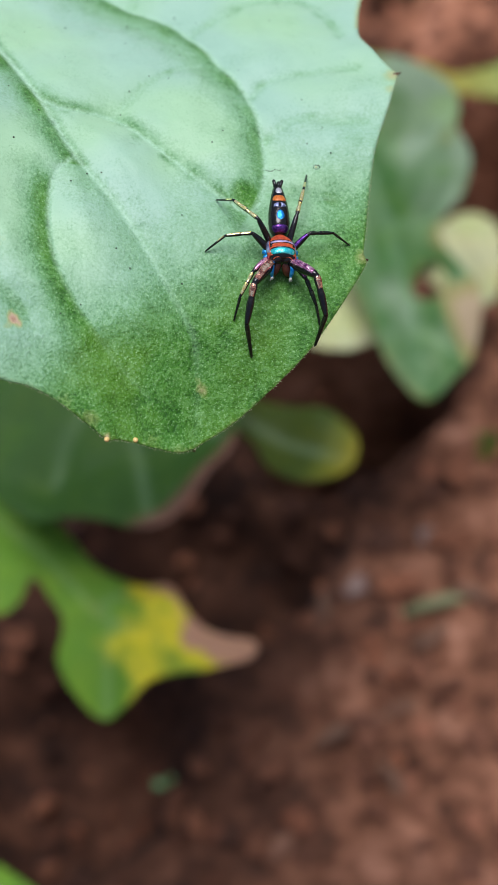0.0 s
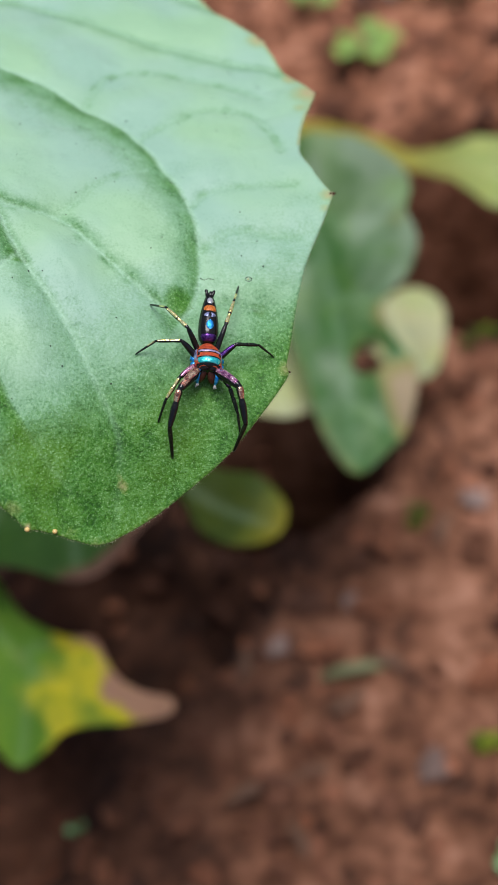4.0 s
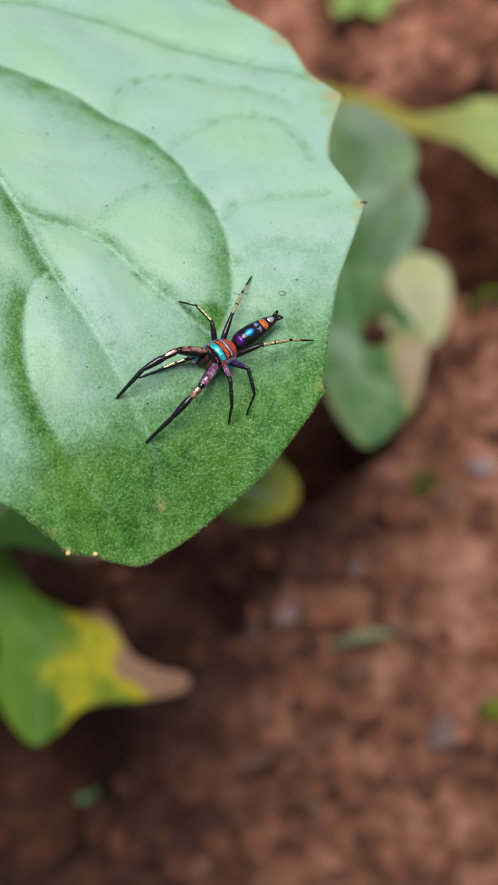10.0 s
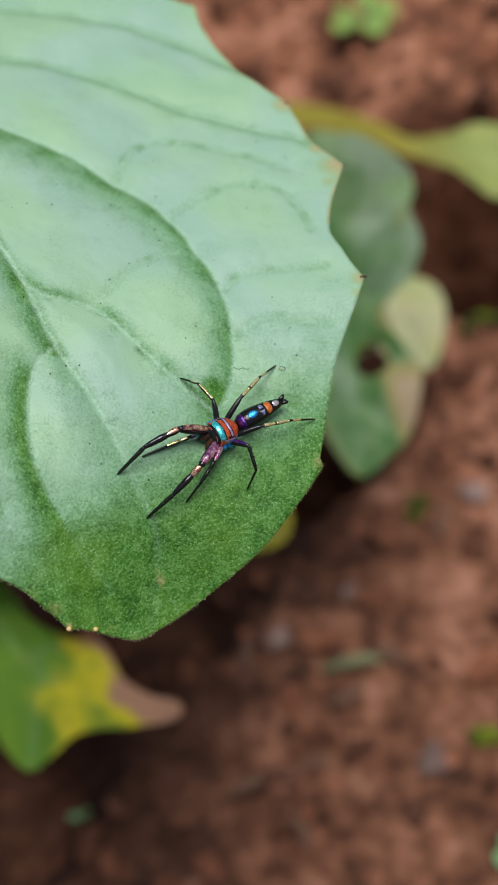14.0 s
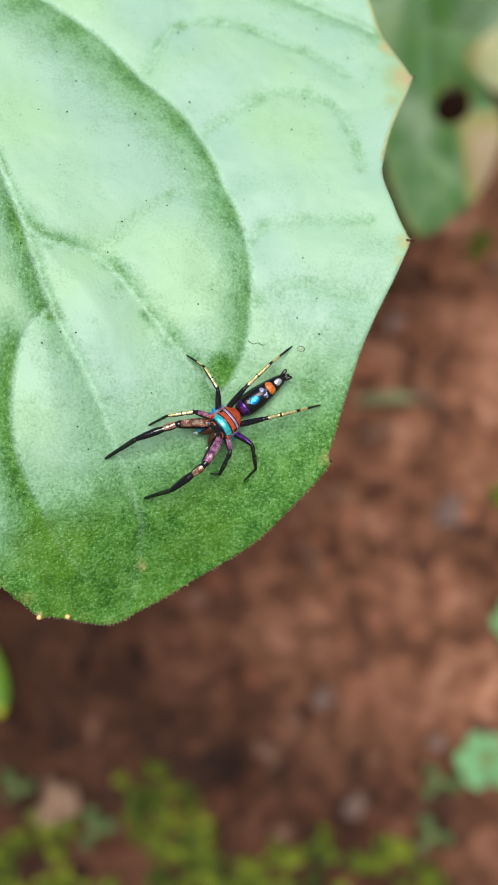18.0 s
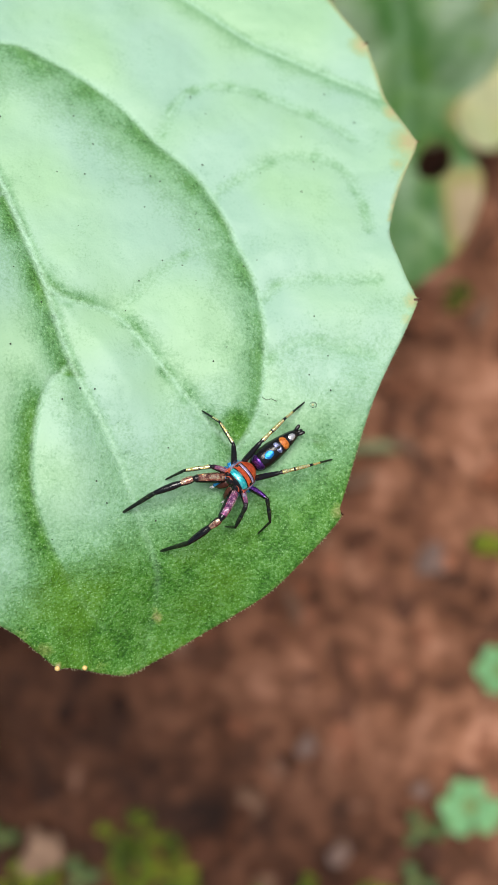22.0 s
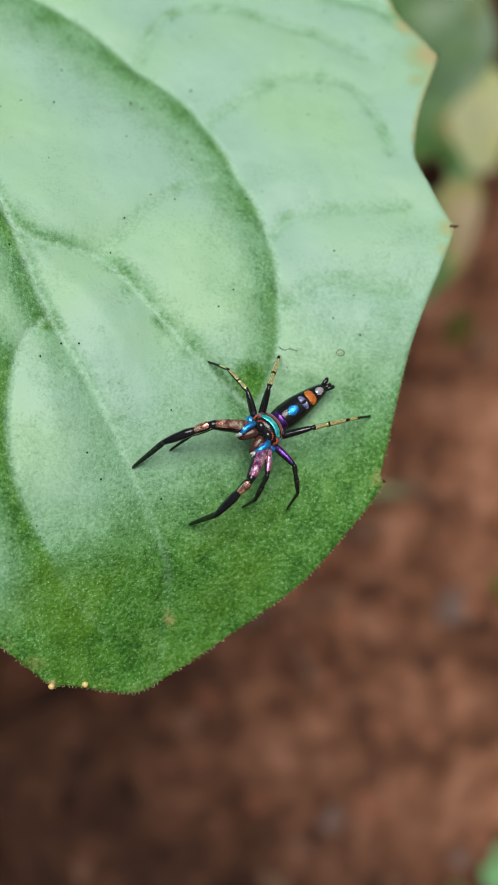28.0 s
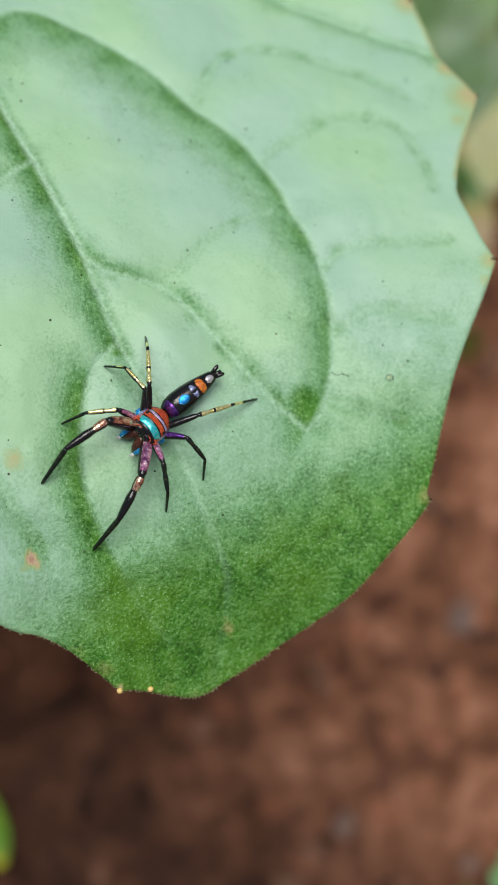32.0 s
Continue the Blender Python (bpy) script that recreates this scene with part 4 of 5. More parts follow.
# lower leaves of the same plant
leaf_of(plant, [(-54, 52), (-49, 48.5), (-44, 40), (-39, 37), (-34, 35.5), (-31.5, 30), (-28, 27.2), (-24.2, 25.6), (-23.2, 24), (-24.6, 22.8), (-27.5, 22.6), (-31.5, 22.5), (-38, 22.3), (-42, 19.5), (-45.5, 18), (-49, 22), (-51, 27.5), (-49.8, 33), (-51.3, 37), (-53.4, 40.5), (-56, 37.6), (-59.5, 36.2), (-65, 38), (-68, 46), (-66, 55), (-59, 58)],
        simple_lift(34.5, (-0.12, 0.05), 2.4, [[(-62, 56), (-52, 44), (-43, 32), (-34, 27), (-25, 24.3)], [(-43, 32), (-44.5, 24), (-45.2, 19)], [(-45, 34), (-38, 36)]], 1.0,
                    lambda x, y: min(1.0, max(0.0, 0.53 + (x + 36) * 0.045 + 0.07 * max(0.0, y - 0.55 * (-25 - x) - 26) * (x > -41) + 0.5 * noise.noise(Vector((x * 0.16, y * 0.16, 3.0))) * (x < -30) + 0.25 * noise.noise(Vector((x * 0.5, y * 0.5, 8.0))))), 0.3, (-38, 30)), LEAF_YELLOW,
        "yellowing leaf with a withered brown tip", spacing=1.0)
petiole(plant, (-0.0595, 0.0565, 0.0405), (-0.0445, 0.126, 0.02), 0.006, 0.0011)
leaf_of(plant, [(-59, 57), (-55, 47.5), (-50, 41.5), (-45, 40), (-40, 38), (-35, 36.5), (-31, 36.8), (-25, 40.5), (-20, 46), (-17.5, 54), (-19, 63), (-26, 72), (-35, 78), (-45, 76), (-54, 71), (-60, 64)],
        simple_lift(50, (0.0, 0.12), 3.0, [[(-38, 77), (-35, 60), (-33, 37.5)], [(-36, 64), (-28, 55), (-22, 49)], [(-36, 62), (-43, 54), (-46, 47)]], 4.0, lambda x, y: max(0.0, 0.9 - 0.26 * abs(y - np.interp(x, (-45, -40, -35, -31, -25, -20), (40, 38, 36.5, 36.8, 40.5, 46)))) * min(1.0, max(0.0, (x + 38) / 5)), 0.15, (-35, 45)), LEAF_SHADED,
        "dark green leaf, the shade of the leaf above put into its colour")
petiole(plant, (-0.038, 0.0765, 0.0535), (-0.044, 0.124, 0.035), 0.005, 0.0011)
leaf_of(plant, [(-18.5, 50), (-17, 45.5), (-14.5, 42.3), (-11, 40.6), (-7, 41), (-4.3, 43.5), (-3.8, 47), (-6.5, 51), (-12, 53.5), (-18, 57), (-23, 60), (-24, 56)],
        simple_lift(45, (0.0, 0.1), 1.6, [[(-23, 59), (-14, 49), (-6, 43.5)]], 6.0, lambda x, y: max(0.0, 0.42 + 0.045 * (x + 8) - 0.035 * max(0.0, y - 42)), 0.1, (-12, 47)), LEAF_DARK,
        "small dark green leaf with a yellowish rim, shade put into its colour", spacing=1.0)
petiole(plant, (-0.0232, 0.0592, 0.047), (-0.043, 0.121, 0.045), 0.004, 0.0009)

low = tagged(empty("strap_leaf_plant", pose(-0.084, 0.024, soil_height(-0.084, 0.024))), "low plant with a strap-shaped green leaf on soil", "plant")
leaf_of(low, [(-57, -10.5), (-55.8, -7), (-57, -3), (-60, 2), (-65, 7), (-72, 13), (-80, 20), (-85, 24), (-87, 21), (-82, 14), (-74, 6), (-66, -1), (-60.5, -8)],
        simple_lift(9, (-0.05, 0.0), 1.2, [[(-85, 22.5), (-73, 9.5), (-62, -2), (-57.5, -9)]], 21.0, lambda x, y: max(0.0, 0.9 - 0.3 * (y + 11)), 0.3, (-62, 0)), LEAF_YELLOW,
        "strap-shaped green leaf with a pale withered tip", spacing=1.0)
part("stem", tube(bmesh.new(), [Vector((0, 0, -0.004)), Vector((0, 0, 0.004)), Vector((-0.001, -0.0015, 0.0105))], [0.002, 0.0018, 0.0012], 8), STEM, low)

# the plant behind: a scalloped blurred leaf and withered ones
second = tagged(empty("ragged_plant", pose(-0.004, 0.155, soil_height(-0.004, 0.155))), "low plant with ragged, partly withered leaves", "plant")
def scalloped_age(x, y):
    """A bleached patch beside the hole, a tan notch between the lobes, a yellowed outer rim."""
    n = noise.noise(Vector((x * 0.25, y * 0.25, 6.0)))
    patch_age = 0.95 * math.exp(-(((x - 16.6 + 0.12 * (y - 64)) / (3.6 + n)) ** 4 + ((y - 64.5) / (5.2 + 2 * n)) ** 4))
    notch = 0.6 * math.exp(-(((x - 15.2) / 2.6) ** 2 + ((y - 77) / 3.2) ** 2)) + 0.4 * math.exp(-(((x - 19.5) / 2.2) ** 2 + ((y - 90.5) / 3.0) ** 2))
    rim = 0.36 * math.exp(-((x - np.interp(y, (54, 58, 64, 75, 89), (7.5, 4, 2, 0, -3))) / 1.6) ** 2)
    ring = 0.6 * math.exp(-((math.hypot(x - 11.7, y - 71.6) - 2.2) / 0.6) ** 2)
    return max(patch_age, notch, rim, ring, 0.55 * math.exp(-(((x - 13) / 6) ** 2 + ((y - 106) / 3) ** 2))) + 0.08 * n


def scalloped_sheen(x, y):
    """A greyish sheen painted on the outer lobes; bare green along the midrib and in streaks between the side veins."""
    out = abs(x - np.interp(y, (54, 72, 90, 104), (7, 8, 7, 3))) / 11
    n = noise.noise(Vector((x * 0.17, y * 0.13, 2.5))) + 0.5 * noise.noise(Vector((x * 0.5, y * 0.4, 7.5)))
    return min(1.3, max(0.0, 0.1 + 0.75 * out + 0.9 * n))


leaf_of(second, [(6, 105.5), (12, 104.5), (17.5, 102), (21.6, 98.5), (22.4, 95), (21, 91.5), (22, 86), (19.8, 82), (16.8, 80.2), (14.9, 78.2), (14.9, 75.6), (16.3, 73), (18.2, 70), (18.4, 66.5), (16.4, 61.8), (12.6, 57.6), (7.4, 54.2), (4, 58), (2, 64), (0, 75), (-3, 89), (-3, 98), (1, 104)],
        simple_lift(38, (0.0, 0.45), 2.6, [[(3, 104), (7, 90), (8, 72), (7, 56)], [(6, 95), (15, 92), (21, 95)], [(7.5, 82), (14, 80), (19, 82)], [(8, 71), (13, 70), (17, 71)], [(7.8, 66), (12, 62), (14, 60)], [(7, 88), (1, 84), (-2, 86)]], 8.0,
                    scalloped_age, scalloped_sheen, (8, 56)), LEAF_FAR,
        "scalloped green leaf with a brown-edged hole and withered patch", holes=[[(9.2, 70.5), (11.4, 69.1), (13.5, 70), (14.2, 71.9), (13.2, 73.8), (11, 74.1), (9.2, 72.6)]], spacing=1.0)
petiole(second, (0.003, 0.104, 0.059), (-0.004, 0.152, 0.02), 0.012, 0.0012)
leaf_of(second, [(12.5, 104), (13.5, 99), (16, 94.6), (18.8, 92), (21.4, 91.2), (24.2, 92), (26, 95.2), (27.6, 100.2), (28.2, 105), (26.6, 109.5), (22, 112), (16, 109.5)],
        simple_lift(14, (0.0, 0.06), 0.7, [[(18, 110.5), (20, 102), (22.5, 92.5)]], 11.0, lambda x, y: 0.05, 0.7, (20, 98)), PALE_LEAF,
        "pale cream-green young leaf low under the scalloped leaf", spacing=0.8)
petiole(second, (0.018, 0.1105, 0.0152), (-0.002, 0.1535, 0.016), 0.004, 0.0008)
leaf_of(second, [(-4, 155), (4, 155), (14, 149.5), (22, 142.5), (29, 137.5), (35, 136), (42, 135.5), (47, 131), (48, 123), (43, 115.5), (38, 117), (33, 125), (28, 131.5), (22, 137), (14, 143), (4, 149), (-3, 151)],
        simple_lift(24, (0.1, 0.0), 2.5, [[(-3, 153), (15, 146.5), (28, 135.5), (40, 127), (45, 119)]], 14.0, lambda x, y: 0.56 - 0.02 * max(0, x - 24), 0.5, (10, 150)), LEAF_LIME,
        "arched yellow-green dying leaf", spacing=1.2)
leaf_of(second, [(9, 85), (13.5, 83.6), (15.6, 80.5), (15, 77), (12.2, 75.2), (8.5, 74.8), (5, 74.4), (3.2, 72.5), (2.5, 67), (-2, 67), (-7, 68), (-12, 73), (-14, 82), (-10, 91), (-2, 93), (4, 89.5)],
        simple_lift(40, (0.0, 0.15), 0.9, [[(-6, 90), (-3, 76), (-2, 64)]], 17.0, lambda x, y: 0.22 if x < 4 else 0.08, 0.7, (0, 70)), PALE_LEAF, "pale yellow-green leaf under the others", spacing=1.2)
petiole(second, (-0.006, 0.0905, 0.044), (-0.005, 0.152, 0.02), 0.008, 0.0009)
bm = tube(bmesh.new(), [Vector((0, 0, -0.004)), Vector((0, -0.001, 0.012)), Vector((0.001, -0.003, 0.032))], [0.003, 0.0027, 0.0016], 10)
part("stem", bm, STEM, second)


def leaflet(r, seed):
    """A small round, cupped, notched seedling leaf, base at the origin."""
    pts = []
    for k in range(14):
        a = 2 * math.pi * k / 14
        q = r * (1 - 0.22 * math.exp(-((a - math.pi / 2) / 0.35) ** 2)) * (1 + 0.06 * math.sin(3 * a + seed))
        pts.append((q * 0.85 * math.cos(a), r + q * math.sin(a)))
    return pts


def seedling(x, y, n, r, high, seed, material=None, label="fresh green seedling with small round leaves"):
    rs = np.random.default_rng(seed)
    ob = tagged(empty("seedling", pose(x, y, soil_height(x, y))), label, "plant", "seedlings on the soil")
    for k in range(n):
        a = 2 * math.pi * k / n + rs.uniform(-0.3, 0.3)
        h = high * rs.uniform(0.6, 1.0)
        reach = high * 0.25
        foot = Vector((math.cos(a) * reach, math.sin(a) * reach, h))
        part("stalk", tube(bmesh.new(), [Vector((0, 0, -0.002)), Vector((0, 0, h * 0.6)), foot], [0.0007, 0.0006, 0.0005], 6), STEM, ob)
        rr = r * rs.uniform(0.75, 1.1)
        lf = blade("leaf", leaflet(rr / MM, seed + k), simple_lift(0, (0, 0.05), 0.6, [[(0, 0.2), (0, rr * 2 / MM * 0.9)]], seed + k, None, 0.3), material or SEEDLING, ob, max(0.5, rr / MM / 5), 0.25)
        lf.matrix_basis = Matrix.Translation(foot) @ pose(0, 0, 0, rs.uniform(-5, 25), rs.uniform(-15, 15), math.degrees(a) - 90)
    return ob


seedling(0.0222, 0.0055, 6, 0.0021, 0.004, 1)
seedling(0.0168, -0.0146, 6, 0.0021, 0.004, 2)
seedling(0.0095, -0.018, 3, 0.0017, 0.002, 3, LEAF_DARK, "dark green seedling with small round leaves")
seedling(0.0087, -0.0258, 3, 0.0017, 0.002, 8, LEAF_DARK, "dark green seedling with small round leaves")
seedling(0.0265, 0.2, 5, 0.0034, 0.006, 4, SPROUT, "yellow-green seedling with small round leaves")
seedling(0.05, 0.218, 4, 0.004, 0.008, 5, SPROUT, "yellow-green seedling with small round leaves")
seedling(0.016, 0.221, 3, 0.003, 0.005, 6, SPROUT, "yellow-green seedling with small round leaves")
seedling(-0.0488, 0.0299, 2, 0.001, 0.002, 7)
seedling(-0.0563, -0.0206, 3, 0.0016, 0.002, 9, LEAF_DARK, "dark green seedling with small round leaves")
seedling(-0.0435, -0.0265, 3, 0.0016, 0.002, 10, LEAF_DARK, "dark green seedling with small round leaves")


def moss():
    """Cushions of moss: many tiny pointed leaves on low mounds."""
    r = np.random.default_rng(12)
    verts, faces = [], []
    tufts = []
    for cx, cy, rad, n in ((-0.033, -0.0251, 0.0062, 260), (-0.034, -0.0193, 0.003, 70), (-0.0163, -0.0315, 0.0045, 150), (-0.0077, -0.0264, 0.0032, 80), (0.0012, -0.0301, 0.0038, 100), (0.0088, -0.0338, 0.004, 100), (-0.0521, -0.0271, 0.005, 170), (-0.0288, -0.0341, 0.006, 220), (-0.0222, -0.0334, 0.0045, 130), (-0.053, -0.0333, 0.005, 150), (-0.0384, -0.0205, 0.0025, 60), (-0.0083, -0.0353, 0.004, 110), (-0.045, -0.038, 0.006, 160), (-0.062, -0.034, 0.006, 160), (0.018, -0.037, 0.005, 110), (0.0366, 0.1135, 0.006, 120), (0.0178, 0.1007, 0.004, 70), (0.0166, 0.07, 0.0025, 40), (0.022, 0.027, 0.002, 40)):
        for k in range(max(3, int((rad / 0.00125) ** 2 * 0.8))):
            a, q = r.uniform(0, 6.283), rad * 1.1 * math.sqrt(r.random())
            tufts.append((cx + q * math.cos(a), cy + q * math.sin(a) * 0.8, r.uniform(0.0007, 0.0017), 26))
    for cx, cy, rad, n in tufts:
        for k in range(n):
            a, q = r.uniform(0, 6.283), rad * math.sqrt(r.random())
            x, y = cx + q * math.cos(a), cy + q * math.sin(a) * 0.8
            z = soil_height(x, y) + 0.9 * rad * max(0.0, 1 - (q / rad) ** 2)
            for j in range(3):
                b = r.uniform(0, 6.283)
                ln, w = r.uniform(0.0006, 0.0016), r.uniform(0.0002, 0.0004)
                d = Vector((math.cos(b), math.sin(b), r.uniform(0.5, 1.6))).normalized()
                s = Vector((-math.sin(b), math.cos(b), 0)) * w
                p = Vector((x, y, z))
                i = len(verts)
                verts += [tuple(p - s), tuple(p + s), tuple(p + d * ln * 0.6 + s * 1.2), tuple(p + d * ln), tuple(p + d * ln * 0.6 - s * 1.2), tuple(p + d * ln * 0.5 - Vector((0, 0, w)))]
                faces += [(i, i + 1, i + 2, i + 4), (i + 4, i + 2, i + 3), (i, i + 4, i + 5), (i + 1, i + 5, i + 2), (i + 4, i + 3, i + 5), (i + 2, i + 5, i + 3)]
    me = bpy.data.meshes.new("moss")
    me.from_pydata(verts, [], faces)
    me.materials.append(MOSS)
    return tagged(new("moss", me), "yellow-green moss cushions on the dark soil", "moss", kind="stuff")


moss()


# ---- the spider ----
spider = tagged(empty("jumping_spider"), "slender iridescent jumping spider, red head with turquoise band, on leaf", "spider")
cam.data.dof.focus_object = spider
BODY = [(-1.12, -0.05, 0.28, 0.3), (-1.02, 0.0, 0.5, 0.45), (-0.75, 0.02, 0.74, 0.56), (-0.35, 0.05, 0.9, 0.66), (0.05, 0.08, 0.95, 0.72), (0.42, 0.08, 0.92, 0.72), (0.72, 0.06, 0.84, 0.66), (0.93, 0.03, 0.74, 0.56), (1.02, 0.0, 0.6, 0.42)]
carapace = part("carapace", along_x(BODY, 28), RUST, spider, "brick-red carapace with fine scales and dark face")
carapace.data.materials.append(JET)
for f in carapace.data.polygons:
    if f.center.x > 0.8 * MM or f.center.z < -0.25 * MM:
        f.material_index = 1


def body_at(x):
    """Centre height, half width and half height of the carapace at x (mm)."""
    xs = [r[0] for r in BODY]
    return [float(np.interp(x, xs, [r[k] for r in BODY])) for k in (1, 2, 3)]


def saddle(x0, x1, a0, a1, lift, material, label, name="band"):
    """A thin scaly band laid over the carapace between x0 and x1, from angle a0 to a1 round it (90 is the top)."""
    bm = bmesh.new()
    rows = []
    for i in range(7):
        x = x0 + (x1 - x0) * i / 6
        z, w, h = body_at(x)
        up = lift * math.sin(math.pi * (0.08 + 0.84 * i / 6))
        row = []
        for k in range(19):
            a = radians(a0 + (a1 - a0) * k / 18)
            bow = 0.1 * (1 - math.sin(a)) * (-1)
            row.append(bm.verts.new(Vector((x + bow, (w + up) * math.cos(a), z + (h + up) * math.sin(a))) * MM))
        rows.append(row)
    for r0, r1 in zip(rows[:-1], rows[1:]):
        for k in range(18):
            bm.faces.new((r0[k], r0[k + 1], r1[k + 1], r1[k]))
    geo = bmesh.ops.extrude_face_region(bm, geom=bm.faces[:])
    for v in geo["geom"]:
        if isinstance(v, bmesh.types.BMVert):
            v.co *= 0.985
    bmesh.ops.recalc_face_normals(bm, faces=bm.faces)
    return part(name, bm, material, spider, label)


saddle(0.46, 0.86, 32, 148, 0.04, TURQUOISE, "turquoise metallic band behind the eyes")
saddle(-0.3, 0.06, 36, 144, 0.02, JET, "black edging of the lilac band", "edging")
saddle(-0.23, -0.01, 40, 140, 0.045, LILAC, "lilac scaly band")
saddle(0.38, 0.46, 32, 148, 0.02, JET, "thin black line", "edging")
for a0, a1 in ((-5, 30), (150, 185)):
    saddle(-0.95, 0.85, a0, a1, 0.03, PEARL, "pearly lilac-blue side stripe", "stripe")
for y, z, r, x in ((0.29, 0.12, 0.3, 0.9), (-0.29, 0.12, 0.3, 0.9), (0.68, 0.22, 0.17, 0.72), (-0.68, 0.22, 0.17, 0.72)):
    part("eye", ball(bmesh.new(), (x * MM, y * MM, z * MM), r * MM, (0.8, 1, 1), 3), EYE, spider, "glossy black eye")
    bm = bmesh.new()
    for k in range(20):
        a = radians(k * 18)
        ball(bm, ((x + 0.06) * MM, (y + r * 1.02 * math.cos(a)) * MM, (z + r * 1.02 * math.sin(a)) * MM), 0.05 * MM, (1, 1, 1), 1)
    part("eye_rim", bm, RUST, spider, "orange-red scaly eye rim")
for y in (0.66, -0.66):
    part("eye", ball(bmesh.new(), (0.12 * MM, y * MM, 0.5 * MM), 0.14 * MM, (1, 1, 0.8), 2), EYE, spider, "glossy black eye")
for s in (1, -1):
    bm = ring_loft(bmesh.new(), [(Vector((x, s * y, z)) * MM, w * MM, h * MM, (0, 1, 0), (1, 0, 0.2)) for x, y, z, w, h in
                                 ((0.8, 0.26, -0.05, 0.26, 0.2), (0.95, 0.3, -0.3, 0.31, 0.22), (1.1, 0.36, -0.6, 0.3, 0.19), (1.2, 0.44, -0.9, 0.24, 0.14), (1.24, 0.5, -1.12, 0.09, 0.05))], 12)
    part("chelicera", bm, BROWN, spider, "dark brown jaw")
    palp = [Vector(p) * MM for p in ((0.72, s * 0.42, -0.2), (1.0, s * 0.62, -0.05), (1.3, s * 0.66, -0.2), (1.45, s * 0.64, -0.5), (1.52, s * 0.6, -0.75))]
    palp_ob = part("pedipalp", tube(bmesh.new(), palp, [0.12 * MM, 0.16 * MM, 0.16 * MM, 0.14 * MM, 0.1 * MM], 10), BLUE, spider, "electric blue pedipalp")
    bm = bmesh.new()
    for k in range(26):
        a = palp[-1] + Vector((0.02, 0, 0.05)) * MM
        d = Vector((rng.uniform(0.1, 0.7), rng.uniform(-0.4, 0.4), rng.uniform(-1.0, -0.2)))
        tube(bm, [a, a + d * 0.15 * MM, a + d * 0.32 * MM], [0.03 * MM, 0.022 * MM, 0.006 * MM], 4)
    part("hair_tuft", bm, TUFT, palp_ob, "whitish hair tuft")
part("sternum", along_x([(-0.8, -0.42, 0.2, 0.12), (-0.4, -0.5, 0.42, 0.2), (0.1, -0.5, 0.48, 0.22), (0.6, -0.45, 0.35, 0.18)], 14), JET, spider, "black underside")
part("pedicel", along_x([(-1.4, -0.03, 0.18, 0.16), (-1.05, -0.02, 0.2, 0.2)], 12), VIOLET, spider)
ABDOMEN = [(-1.22, 0.0, 0.2, 0.18), (-1.32, 0.02, 0.42, 0.36), (-1.6, 0.08, 0.62, 0.56), (-2.1, 0.12, 0.7, 0.64), (-2.8, 0.14, 0.68, 0.62), (-3.5, 0.14, 0.58, 0.54), (-4.1, 0.12, 0.46, 0.44), (-4.6, 0.1, 0.34, 0.33), (-4.85, 0.08, 0.2, 0.2)]
abdomen = part("abdomen", along_x(ABDOMEN[::-1], 28), JET, spider, "long tapering glossy black abdomen")


def patch(x0, x1, a0, a1, lift, material, label, soft=0.25):
    """A scaly patch with an uneven rim on the abdomen's back."""
    xs, cols = [r[0] for r in ABDOMEN[::-1]], {k: [r[k] for r in ABDOMEN[::-1]] for k in (1, 2, 3)}
    bm = bmesh.new()
    rows = []
    for i in range(9):
        row = []
        for k in range(17):
            s, q = i / 8, k / 16
            e = math.sin(math.pi * s) ** 0.5
            a = radians(90 + (a0 + (a1 - a0) * q - 90) * (1 - soft + soft * e) + 3 * noise.noise(Vector((i * 0.9, k * 0.7, x0))))
            x = x0 + (x1 - x0) * s + 0.05 * noise.noise(Vector((i * 0.8, k * 0.9, x1)))
            z, w, h = (float(np.interp(x, xs, cols[j])) for j in (1, 2, 3))
            up = lift * min(1, 4 * min(s, 1 - s) + 0.1) * min(1, 4 * min(q, 1 - q) + 0.1)
            row.append(bm.verts.new(Vector((x, (w + up) * math.cos(a), z + (h + up) * math.sin(a))) * MM))
        rows.append(row)
    for r0, r1 in zip(rows[:-1], rows[1:]):
        for k in range(16):
            bm.faces.new((r0[k], r0[k + 1], r1[k + 1], r1[k]))
    geo = bmesh.ops.extrude_face_region(bm, geom=bm.faces[:])
    for v in geo["geom"]:
        if isinstance(v, bmesh.types.BMVert):
            v.co.z -= 0.03 * MM
    bmesh.ops.recalc_face_normals(bm, faces=bm.faces)
    return part("patch", bm, material, abdomen, label)


patch(-3.95, -3.5, 38, 142, 0.03, ORANGE, "orange scaly patch", 0.45)
patch(-4.6, -4.12, 58, 122, 0.03, SILVER, "white scaly patch", 0.6)
patch(-3.36, -3.04, 98, 130, 0.03, PEARL, "pearly blue spot", 0.6)
patch(-3.36, -3.04, 50, 82, 0.03, PEARL, "pearly blue spot", 0.6)
patch(-2.8, -2.1, 68, 112, 0.035, BLUE, "electric blue spot", 0.95)
patch(-1.8, -1.36, 30, 150, 0.03, VIOLET, "violet sheen at the front of the abdomen")
for y, z, d in ((0.13, 0.16, 0.14), (-0.13, 0.16, -0.14), (0.05, 0.05, 0.03), (-0.12, 0.0, -0.1)):
    tip = Vector((-5.26 if z > 0.1 else -5.22, y + d, z + 0.1)) * MM
    bm = tube(bmesh.new(), [Vector((-4.75, y, z)) * MM, Vector((-4.98, y + d * 0.5, z + 0.03)) * MM, Vector((-5.2, y + d, z + 0.08)) * MM, tip], [0.12 * MM, 0.13 * MM, 0.11 * MM, 0.06 * MM], 8)
    part("spinneret", bm, JET, abdomen, "short black spinneret")

